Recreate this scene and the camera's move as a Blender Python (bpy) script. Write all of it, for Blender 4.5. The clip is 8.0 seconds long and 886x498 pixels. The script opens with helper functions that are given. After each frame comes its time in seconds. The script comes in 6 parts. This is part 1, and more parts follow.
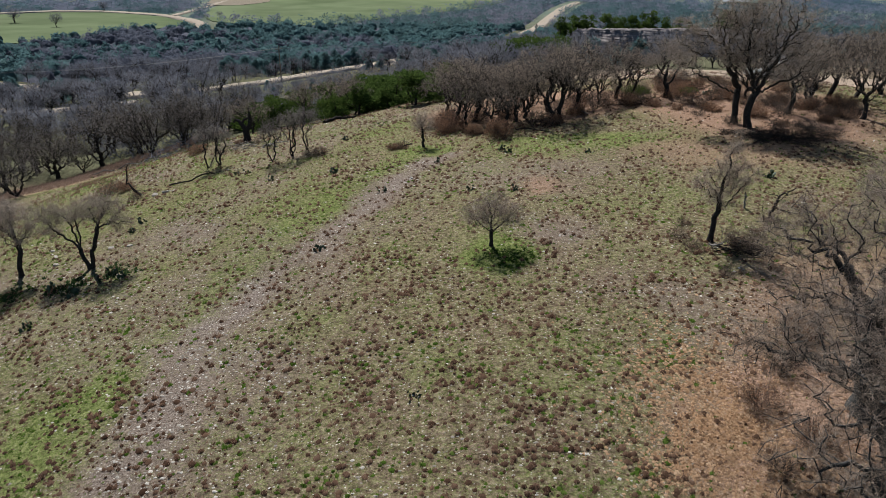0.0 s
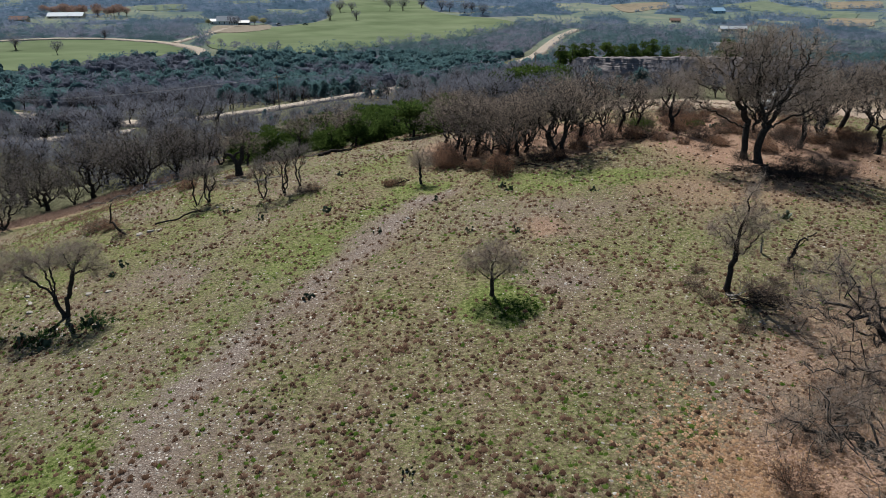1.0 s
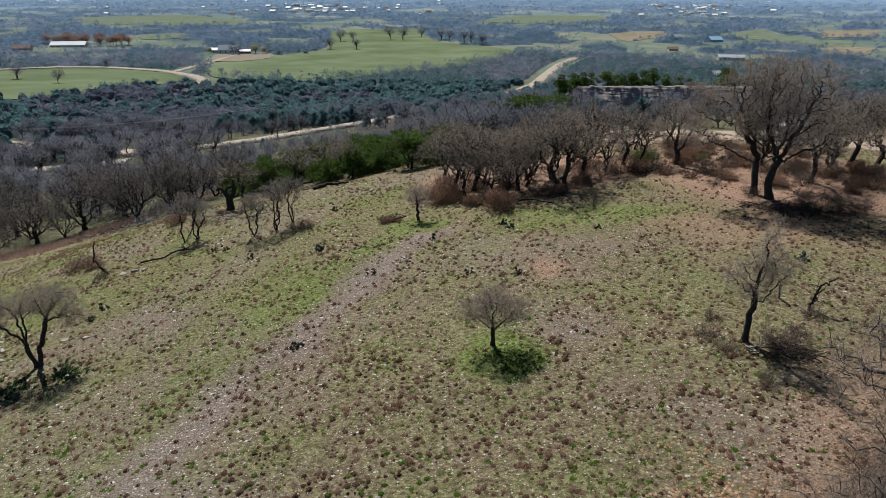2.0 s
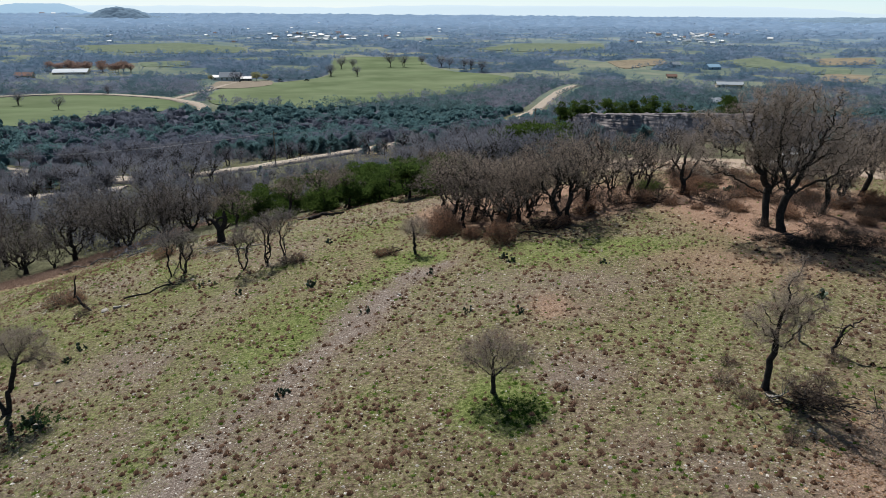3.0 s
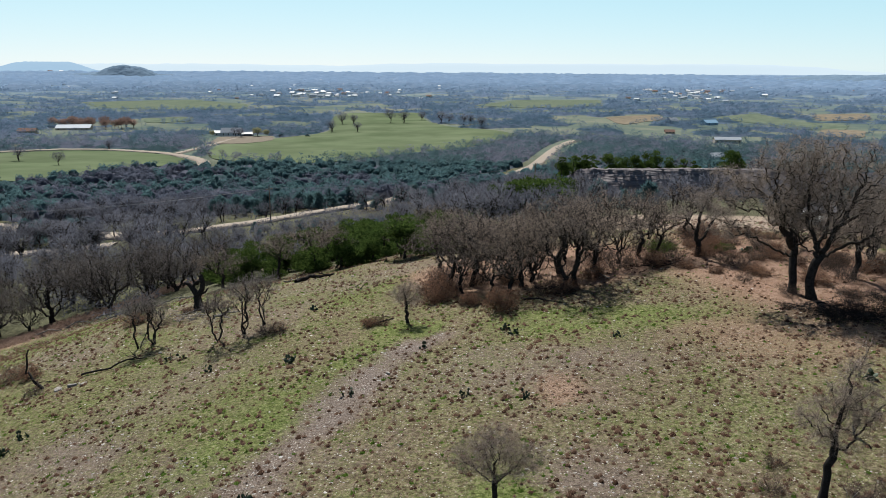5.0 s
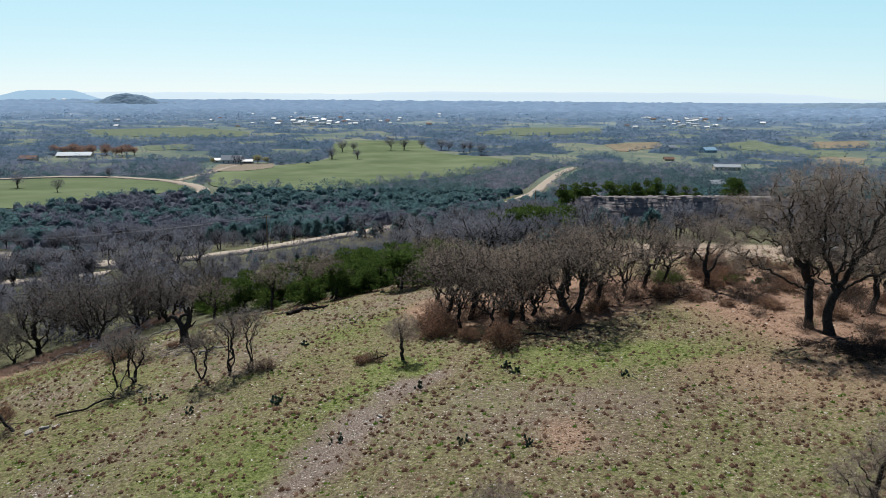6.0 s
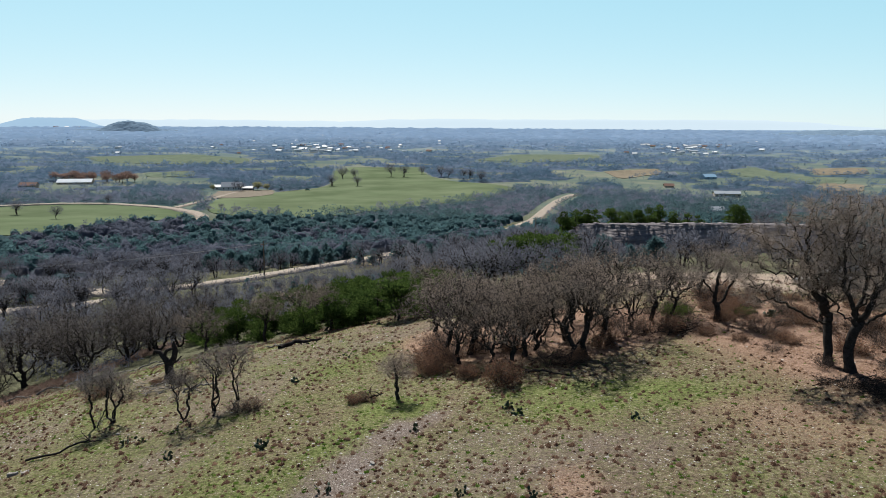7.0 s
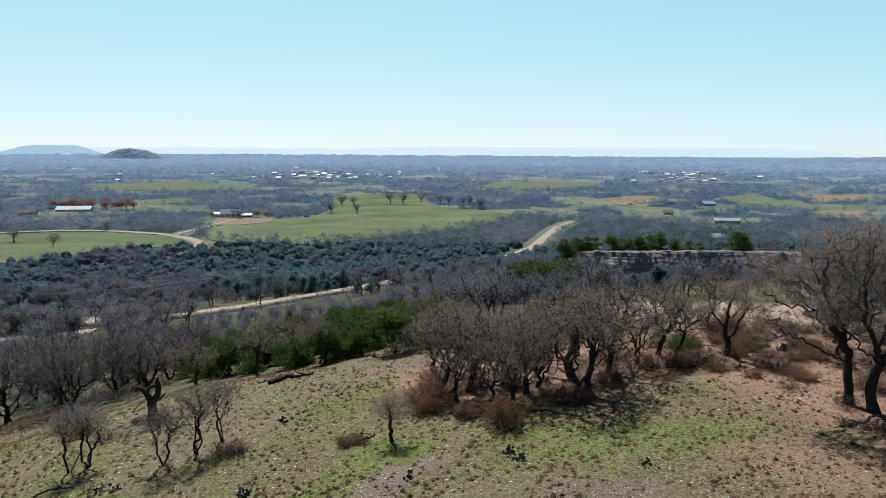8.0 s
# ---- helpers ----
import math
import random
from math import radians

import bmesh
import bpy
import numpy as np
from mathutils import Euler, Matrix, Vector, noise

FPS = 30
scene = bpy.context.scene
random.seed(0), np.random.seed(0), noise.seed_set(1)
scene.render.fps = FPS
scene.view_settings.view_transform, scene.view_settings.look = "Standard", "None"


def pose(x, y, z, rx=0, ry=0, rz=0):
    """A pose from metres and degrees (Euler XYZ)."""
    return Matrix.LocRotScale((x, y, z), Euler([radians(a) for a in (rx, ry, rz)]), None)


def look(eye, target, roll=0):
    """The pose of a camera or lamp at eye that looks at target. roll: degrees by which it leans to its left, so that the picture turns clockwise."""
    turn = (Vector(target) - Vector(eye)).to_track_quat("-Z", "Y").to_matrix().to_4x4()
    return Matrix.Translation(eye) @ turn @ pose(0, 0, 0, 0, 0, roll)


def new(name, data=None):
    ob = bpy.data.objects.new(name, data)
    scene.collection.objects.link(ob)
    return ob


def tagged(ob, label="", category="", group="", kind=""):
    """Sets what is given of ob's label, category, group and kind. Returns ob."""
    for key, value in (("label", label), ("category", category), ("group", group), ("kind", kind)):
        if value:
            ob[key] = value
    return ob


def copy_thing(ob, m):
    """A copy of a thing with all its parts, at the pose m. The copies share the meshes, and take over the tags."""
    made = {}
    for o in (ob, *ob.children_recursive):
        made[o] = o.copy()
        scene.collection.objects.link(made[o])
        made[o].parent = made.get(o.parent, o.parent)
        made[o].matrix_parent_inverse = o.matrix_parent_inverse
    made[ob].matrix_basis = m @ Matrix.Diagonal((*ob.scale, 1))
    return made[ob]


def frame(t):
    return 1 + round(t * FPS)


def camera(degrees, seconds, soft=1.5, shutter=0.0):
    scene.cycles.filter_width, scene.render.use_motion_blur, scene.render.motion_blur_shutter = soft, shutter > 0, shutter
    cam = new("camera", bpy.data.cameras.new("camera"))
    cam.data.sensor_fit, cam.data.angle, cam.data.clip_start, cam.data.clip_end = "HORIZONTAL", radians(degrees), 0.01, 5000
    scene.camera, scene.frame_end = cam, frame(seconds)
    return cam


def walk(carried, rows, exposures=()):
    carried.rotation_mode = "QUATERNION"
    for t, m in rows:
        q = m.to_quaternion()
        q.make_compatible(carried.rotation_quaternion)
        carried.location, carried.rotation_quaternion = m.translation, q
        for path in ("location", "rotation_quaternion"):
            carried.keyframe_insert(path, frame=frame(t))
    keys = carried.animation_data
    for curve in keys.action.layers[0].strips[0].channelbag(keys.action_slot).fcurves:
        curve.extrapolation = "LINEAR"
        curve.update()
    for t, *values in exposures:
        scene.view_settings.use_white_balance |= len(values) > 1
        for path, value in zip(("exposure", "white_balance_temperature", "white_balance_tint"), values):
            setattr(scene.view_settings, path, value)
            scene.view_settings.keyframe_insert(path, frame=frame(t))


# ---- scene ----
cam = camera(63.5, 8.0, 0.45)
PATH = [
    (0, (0.032, -1.469, 16.008), (0.037, 0.348, 15.172), 0.45),
    (0.5, (0.09, -0.074, 16.082), (0.095, 1.755, 15.275), 0.45),
    (1, (0.148, 1.255, 16.133), (0.153, 3.099, 15.359), 0.42),
    (1.5, (0.204, 2.509, 16.174), (0.209, 4.367, 15.434), 0.4),
    (3, (0.421, 5.931, 15.958), (0.425, 7.826, 15.319), 0.4),
    (3.5, (0.485, 7.091, 15.857), (0.49, 8.997, 15.252), 0.4),
    (4, (0.57, 8.233, 15.726), (0.574, 10.15, 15.157), 0.38),
    (4.5, (0.655, 9.379, 15.587), (0.658, 11.307, 15.054), 0.38),
    (6, (0.91, 12.75, 15.237), (0.912, 14.704, 14.814), 0.36),
    (6.5, (0.988, 13.878, 15.162), (0.99, 15.84, 14.774), 0.35),
    (7, (1.064, 14.982, 15.099), (1.065, 16.951, 14.748), 0.34),
    (7.5, (1.134, 16.06, 15.058), (1.136, 18.036, 14.744), 0.33),
    (8, (1.206, 17.114, 15.027), (1.208, 19.094, 14.75), 0.32),
]
walk(cam, [(t, look(eye, target, roll)) for t, eye, target, roll in PATH])

# ---- light ----
SUN_ELEVATION, SUN_AZIMUTH = 46.0, -17.0
world = bpy.data.worlds.new("sky")
world.use_nodes = True
scene.world = world
wn = world.node_tree.nodes
sky = wn.new("ShaderNodeTexSky")
sky.sky_type, sky.sun_disc = "NISHITA", False
sky.sun_elevation, sky.sun_rotation = radians(SUN_ELEVATION), radians(SUN_AZIMUTH)
sky.altitude, sky.air_density, sky.dust_density, sky.ozone_density = 3500, 1.0, 1.5, 1.2
wn["Background"].inputs["Strength"].default_value = 0.052
apart, joined = wn.new("ShaderNodeSeparateColor"), wn.new("ShaderNodeCombineColor")
world.node_tree.links.new(sky.outputs[0], apart.inputs[0])
for _k, (_power, _gain) in enumerate(((0.50, 2.22), (0.25, 4.47), (0.20, 5.25))):
    _p, _m = wn.new("ShaderNodeMath"), wn.new("ShaderNodeMath")
    _p.operation, _m.operation = "POWER", "MULTIPLY"
    _p.inputs[1].default_value, _m.inputs[1].default_value = _power, _gain
    world.node_tree.links.new(apart.outputs[_k], _p.inputs[0])
    world.node_tree.links.new(_p.outputs[0], _m.inputs[0])
    world.node_tree.links.new(_m.outputs[0], joined.inputs[_k])
# haze whitens the bright lower sky; the deep blue above stays as it is
hazy, veil = wn.new("ShaderNodeMapRange"), wn.new("ShaderNodeMix")
hazy.interpolation_type, veil.data_type = "SMOOTHSTEP", "RGBA"
hazy.inputs["From Min"].default_value, hazy.inputs["From Max"].default_value = 1.0, 2.6
world.node_tree.links.new(apart.outputs[0], hazy.inputs["Value"])
world.node_tree.links.new(hazy.outputs[0], veil.inputs[0])
world.node_tree.links.new(sky.outputs[0], veil.inputs[6])
world.node_tree.links.new(joined.outputs[0], veil.inputs[7])
world.node_tree.links.new(veil.outputs[2], wn["Background"].inputs["Color"])
sun = new("sun", bpy.data.lights.new("sun", "SUN"))
sun.data.energy, sun.data.angle, sun.data.color = 5.0, radians(0.53), (1.0, 0.985, 0.945)
_a, _e = radians(SUN_AZIMUTH), radians(SUN_ELEVATION)
sun.matrix_world = look((math.sin(_a) * math.cos(_e) * 50, math.cos(_a) * math.cos(_e) * 50, math.sin(_e) * 50), (0, 0, 0))
scene.view_settings.exposure = 1.17

# ---- the lie of the land ----
GX = [-150, -80, -45, -20, 0, 20, 50, 120]
GY = [-80, 0, 25, 45, 65, 85, 110, 150, 200, 300, 420]
GZ = [
    [-20, -15, -11, -8, -6, -6, -8, -12],
    [-20, -14, -9, -4.3, -2.3, -1.4, -1.5, -3],
    [-20, -14.5, -8, -2.9, -0.2, 1.0, 0.7, -2],
    [-21, -15, -8.8, -2.3, 0.2, 1.5, 1.2, -2],
    [-22, -17, -11.3, -3.3, -1.0, 1.2, 0.6, -3],
    [-23, -18.5, -14.0, -7.8, -3.6, -0.6, -1.5, -5],
    [-24, -20.5, -16.2, -11, -8, -5, -4.5, -8],
    [-26, -22, -18, -15.5, -14, -11, -10, -12],
    [-28, -25, -23, -21, -20, -18, -17, -18],
    [-33, -33, -33, -32, -31, -30, -30, -31],
    [-40, -40, -40, -40, -40, -40, -40, -40],
]


def hermite(knots, table, at):
    """Smooth interpolation of the rows of table (one per knot) at the places at."""
    k, v = np.asarray(knots, float), np.asarray(table, float)
    at = np.clip(at, k[0], k[-1])
    slope = np.gradient(v, k, axis=0)
    i = np.clip(np.searchsorted(k, at, side="right") - 1, 0, len(k) - 2)
    h = k[i + 1] - k[i]
    u = (at - k[i]) / h
    a, b = 2 * u ** 3 - 3 * u ** 2 + 1, u ** 3 - 2 * u ** 2 + u
    c, d = 1 - a, u ** 3 - u ** 2
    j = np.arange(len(at))
    if v.ndim == 1:
        return a * v[i] + b * h * slope[i] + c * v[i + 1] + d * h * slope[i + 1]
    return (a * v[i, j] + b * h * slope[i, j] + c * v[i + 1, j] + d * h * slope[i + 1, j])


def height(x, y):
    """The ground's height at places x, y."""
    x, y = np.atleast_1d(np.asarray(x, float)), np.atleast_1d(np.asarray(y, float))
    shape = np.broadcast(x, y).shape
    x, y = np.broadcast_to(x, shape).ravel(), np.broadcast_to(y, shape).ravel()
    rows = np.stack([hermite(GX, row, x) for row in GZ])
    z = hermite(GY, rows, y)
    far = np.hypot(x, y)
    z = z + np.interp(far, [420, 700, 1500, 3000, 3800, 4300, 4900], [0, -6, -10, -10, -4, 4, 14])
    z = z + np.where(far > 150, np.clip((far - 150) / 300, 0, 1) * 1.2 * np.sin(x / 71.0 + 1.3 * np.sin(y / 93.0)), 0)
    z = z + 0.10 * np.sin(x / 2.3 + np.sin(y / 3.1)) * np.sin(y / 2.7 + 0.7 * np.sin(x / 1.9)) 
    return z.reshape(shape)

def lattice(x, y, seed):
    """A repeatable random value for each whole-numbered place."""
    n = np.sin(x * 127.1 + y * 311.7 + seed * 74.7) * 43758.5453
    return n - np.floor(n)


def patches(x, y, size, seed, octaves=3):
    """Soft random patches between 0 and 1, about size metres across."""
    total, weight, amount = 0.0, 0.0, 1.0
    for k in range(octaves):
        u, v = x / size * 2 ** k + 17.3 * k, y / size * 2 ** k + 9.1 * k
        i, j = np.floor(u), np.floor(v)
        a, b = u - i, v - j
        a, b = a * a * (3 - 2 * a), b * b * (3 - 2 * b)
        top = lattice(i, j, seed) * (1 - a) + lattice(i + 1, j, seed) * a
        low = lattice(i, j + 1, seed) * (1 - a) + lattice(i + 1, j + 1, seed) * a
        total, weight, amount = total + amount * (top * (1 - b) + low * b), weight + amount, amount * 0.55
    return total / weight


def ramp(v, a, b):
    u = np.clip((v - a) / (b - a), 0, 1)
    return u * u * (3 - 2 * u)


def near_line(x, y, line):
    """Distance from places to a line through several points."""
    best = np.full(np.shape(x), 1e9)
    for (ax, ay), (bx, by) in zip(line, line[1:]):
        dx, dy = bx - ax, by - ay
        u = np.clip(((x - ax) * dx + (y - ay) * dy) / (dx * dx + dy * dy), 0, 1)
        best = np.minimum(best, np.hypot(x - ax - u * dx, y - ay - u * dy))
    return best


def inside(x, y, poly):
    """Whether places lie inside a polygon."""
    r = np.zeros(np.shape(x), bool)
    for (ax, ay), (bx, by) in zip(poly, poly[1:] + poly[:1]):
        if ay != by:
            r ^= ((ay > y) != (by > y)) & (x < (bx - ax) * (y - ay) / (by - ay) + ax)
    return r


RED_STRIP = [(-58, 77), (-47, 82), (-43.5, 89), (-39, 96), (-34, 103)]
STONY_TRACK = [(-11.5, 12), (-11.3, 19), (-10.5, 28.5), (-7.0, 34.5), (-3.2, 44), (0.5, 50)]
GREEN_BAND = [(-17.5, 16), (-12.6, 25), (-9.6, 36), (-4.2, 45.5), (-1, 52)]


def stony(x, y):
    wide = (0.9 + 1.6 * patches(x, y, 5, 3)) * (1 + 0.9 * ramp(-y, -40, -24))
    a = 1 - ramp(near_line(x, y, STONY_TRACK) - (patches(x, y, 2, 4) - 0.5) * 2.5, wide * 0.1, wide)
    b = 1 - ramp(near_line(x, y, [(-25, 24), (-20, 32), (-15.5, 41), (-12, 48)]), 0.8, 4.0)
    c = ramp(patches(x, y, 9, 21), 0.54, 0.74) * 0.42
    d = 1 - ramp(np.hypot((x + 16) / 4.5, (y - 39) / 3.5) + 0.5 * (patches(x, y, 2.5, 24) - 0.5), 0.5, 1.1)
    e = 1 - ramp(np.hypot((x - 6.2) / 3.0, (y - 34.6) / 2.3) + 0.6 * (patches(x, y, 1.6, 25) - 0.5), 0.4, 1.1)
    return np.clip(np.maximum.reduce([a, b * 0.35, c, d * 0.6, e * 0.6]) * (0.35 + 0.9 * patches(x, y, 1.3, 23)), 0, 1)


def greenness(x, y):
    band = 1 - ramp(near_line(x, y, GREEN_BAND), 1.0, 4.2)
    front = 1 - ramp(np.hypot((x - 10) / 11, (y - 51) / 3.6), 0.5, 1.2)
    back = 1 - ramp(np.hypot((x + 8) / 10, (y - 64) / 10), 0.5, 1.1)
    tree = 1.1 * (1 - ramp(np.hypot((x - 3.3) / 1.15, y - 32.1) + 1.4 * (patches(x, y, 0.9, 14) - 0.5), 0.7, 2.3))
    general = 0.34 + 0.08 * ramp(patches(x, y, 3.2, 11), 0.3, 0.75) + 0.11 * ramp(-x, 4, 14)
    open_ground = 0.45 * (1 - ramp(np.hypot((x - 2) / 10, (y - 44) / 8) + 0.6 * (patches(x, y, 3, 13) - 0.5), 0.4, 1.1))
    g = np.maximum.reduce([band * 0.62, front * 0.56, back * 0.52, general, open_ground])
    g = g * (0.8 + 0.25 * ramp(patches(x, y, 1.6, 12), 0.25, 0.75)) + 0.7 * np.clip(tree, 0, 1)
    return np.clip(g * (1 - 0.8 * stony(x, y)), 0, 1)


def leafy(x, y):
    """Where dead leaves lie under the oaks."""
    a = 1 - ramp(np.hypot((x - 8) / 11.5, (y - 66) / 9.5), 0.75, 1.0)
    b = 1 - ramp(np.hypot((x - 14) / 6.4, (y - 16) / 8.0) + 0.35 * (patches(x, y, 1.4, 33) - 0.5), 0.70, 1.12)
    c = 0.95 * (1 - ramp(np.hypot((x - 27) / 12, (y - 61) / 16), 0.62, 1.0))
    k = 0.5 * (1 - ramp(np.hypot((x - 21) / 8, (y - 47) / 6) + 0.5 * (patches(x, y, 1.8, 35) - 0.5), 0.4, 1.1))
    e = 0.8 * (1 - ramp(near_line(x, y, RED_STRIP), 2.0, 5.0))
    d = 0.55 * (1 - ramp(np.hypot((x - 20) / 8, (y - 24) / 9), 0.6, 1.1))
    g = 0.8 * (1 - ramp(np.hypot((x - 6.4) / 1.5, (y - 41.4) / 2.0) + 0.7 * (patches(x, y, 0.8, 34) - 0.5), 0.4, 1.1))
    h = 0.9 * (1 - ramp(np.hypot((x + 11.8) / 1.6, (y - 73.6) / 1.2), 0.5, 1.0))
    return np.clip(np.maximum.reduce([a, b, c, d, e, g, h, k]) * (0.6 + 0.7 * patches(x, y, 2.5, 31)), 0, 1)


ROAD_NEAR = [(-135, 170), (-98, 156), (-83, 151), (-66, 153)]
ROAD_MAIN = [(-150, 214), (-120, 196), (-98, 182), (-83, 172), (-68, 163), (-58, 160), (-51, 162), (-44, 165), (-39, 169), (-31, 182), (-24, 190), (-19, 195), (-8, 226), (8, 268), (33, 342), (42, 380), (54, 425), (65, 467), (84, 534), (108, 596)]
ROAD_FIELD = [(-420, 455), (-303, 483), (-291, 487), (-265, 500), (-226, 500), (-180, 479), (-151, 450), (-139, 431), (-131, 400)]
DRIVE = [(-172, 476), (-172, 531), (-176, 600), (-176, 640)]
PASTURE_WEST = [(-205, 318), (-330, 470), (-284, 481), (-258, 493), (-222, 493), (-181, 472), (-152, 442), (-145, 412), (-161, 385), (-167, 340), (-176, 314)]
PASTURE_EAST = [(-150, 470), (-166, 540), (-170, 585), (-142, 625), (-114, 672), (-107, 708), (-136, 920), (-125, 995), (-33, 1021), (-13, 807), (11, 739), (54, 708), (68, 657), (39, 571), (12, 533), (-30, 492), (-61, 448), (-85, 431), (-114, 436), (-135, 440)]
YARD_HOUSE = [(-178, 560), (-195, 640), (-150, 652), (-139, 605), (-153, 566)]
CLEARED = [[(-374, 650), (-372, 708), (-320, 716), (-318, 655)], [(-214, 600), (-212, 668), (-160, 668), (-150, 600)], [(214, 560), (212, 622), (266, 620), (262, 560)], [(288, 790), (288, 850), (322, 850), (320, 790)]]
FAR_FIELDS = [
    [(356, 964), (454, 1068), (428, 879), (456, 820), (406, 741), (367, 767), (367, 863)],
    [(521, 1036), (611, 1052), (534, 914), (460, 901)],
    [(395, 763), (428, 739), (385, 666), (348, 684)],
    [(202, 920), (293, 1000), (279, 915), (201, 816)],
    [(54, 1195), (143, 1439), (325, 1505), (274, 1269), (130, 1130)],
    [(-632, 1287), (-484, 1377), (-318, 1200), (-281, 1061), (-367, 1048), (-524, 1122)],
    [(-345, 846), (-301, 881), (-280, 820), (-317, 787)],
]


def wooded(x, y):
    """Whether trees may stand at places off the hill."""
    ok = (near_line(x, y, ROAD_MAIN) > 6.8) & (near_line(x, y, ROAD_FIELD) > 6) & (near_line(x, y, ROAD_NEAR) > 5) & (near_line(x, y, DRIVE) > 5)
    for poly in [PASTURE_WEST, PASTURE_EAST, YARD_HOUSE] + CLEARED + FAR_FIELDS:
        ok &= ~inside(x, y, poly)
    return ok


# ---- materials ----
def material(name, rough=0.9):
    m = bpy.data.materials.new(name)
    m.use_nodes = True
    b = m.node_tree.nodes["Principled BSDF"]
    b.inputs["Roughness"].default_value = rough
    b.inputs["Specular IOR Level"].default_value = 0.0 if rough > 0.78 else 0.3
    return m, m.node_tree.nodes, m.node_tree.links, b


def noise_node(nodes, links, scale, detail=4.0, rough=0.6):
    where = nodes.new("ShaderNodeNewGeometry")
    n = nodes.new("ShaderNodeTexNoise")
    n.inputs["Scale"].default_value, n.inputs["Detail"].default_value, n.inputs["Roughness"].default_value = scale, detail, rough
    links.new(where.outputs["Position"], n.inputs["Vector"])
    return n.outputs[0]


def colour_ramp(nodes, links, value, stops):
    r = nodes.new("ShaderNodeValToRGB")
    while len(r.color_ramp.elements) < len(stops):
        r.color_ramp.elements.new(0.5)
    for e, (at, c) in zip(r.color_ramp.elements, stops):
        e.position, e.color = at, (*c, 1)
    links.new(value, r.inputs[0])
    return r.outputs[0]


def mixed(nodes, links, factor, a, b, mode="MIX"):
    m = nodes.new("ShaderNodeMix")
    m.data_type, m.blend_type = "RGBA", mode
    for value, slot in ((factor, 0), (a, 6), (b, 7)):
        if isinstance(value, (int, float)):
            m.inputs[slot].default_value = value
        elif isinstance(value, tuple):
            m.inputs[slot].default_value = (*value, 1)
        else:
            links.new(value, m.inputs[slot])
    return m.outputs[2]


def bumped(nodes, links, b, value, strength, distance):
    n = nodes.new("ShaderNodeBump")
    n.inputs["Strength"].default_value, n.inputs["Distance"].default_value = strength, distance
    links.new(value, n.inputs["Height"])
    links.new(n.outputs[0], b.inputs["Normal"])


def grained(name, low, high, scale, rough=0.9, bump=0.0, fine=None):
    """A matt surface that varies between two colours at two scales."""
    m, nodes, links, b = material(name, rough)
    c = colour_ramp(nodes, links, noise_node(nodes, links, scale), [(0.3, low), (0.7, high)])
    f = noise_node(nodes, links, fine or scale * 9, 3.0)
    c = mixed(nodes, links, 0.35, c, colour_ramp(nodes, links, f, [(0.35, tuple(v * 0.55 for v in low)), (0.65, tuple(min(1, v * 1.3) for v in high))]))
    links.new(c, b.inputs["Base Color"])
    if bump:
        bumped(nodes, links, b, f, 0.7, bump)
    return m


def leafage(name, colours, through_light=0.0, rough=0.8, by_thing=0.35):
    """Leaves, blades or twigs: every piece has its own tone."""
    m, nodes, links, b = material(name, rough)
    g = nodes.new("ShaderNodeNewGeometry")
    c = colour_ramp(nodes, links, g.outputs["Random Per Island"], [(i / max(1, len(colours) - 1), k) for i, k in enumerate(colours)])
    o = nodes.new("ShaderNodeObjectInfo")
    tone = colour_ramp(nodes, links, o.outputs["Random"], [(0, (1 - by_thing,) * 3), (1, (1.0, 1.0, 1.0))])
    c = mixed(nodes, links, 1.0, c, tone, "MULTIPLY")
    big = colour_ramp(nodes, links, noise_node(nodes, links, 0.12, 2.0), [(0.3, (0.78, 0.8, 0.84)), (0.7, (1.0, 0.98, 0.95))])
    c = mixed(nodes, links, 1.0, c, big, "MULTIPLY")
    links.new(c, b.inputs["Base Color"])
    if through_light:
        t = nodes.new("ShaderNodeBsdfTranslucent")
        links.new(c, t.inputs["Color"])
        mix = nodes.new("ShaderNodeMixShader")
        mix.inputs[0].default_value = through_light
        links.new(b.outputs[0], mix.inputs[1])
        links.new(t.outputs[0], mix.inputs[2])
        links.new(mix.outputs[0], nodes["Material Output"].inputs["Surface"])
    return m


def plain(name, colour, rough=0.7, metal=0.0):
    m, nodes, links, b = material(name, rough)
    c = colour_ramp(nodes, links, noise_node(nodes, links, 2.5), [(0.3, tuple(v * 0.85 for v in colour)), (0.7, tuple(min(1, v * 1.08) for v in colour))])
    links.new(c, b.inputs["Base Color"])
    b.inputs["Metallic"].default_value = metal
    return m


def attribute(nodes, name):
    a = nodes.new("ShaderNodeAttribute")
    a.attribute_name = name
    return a.outputs["Fac"]


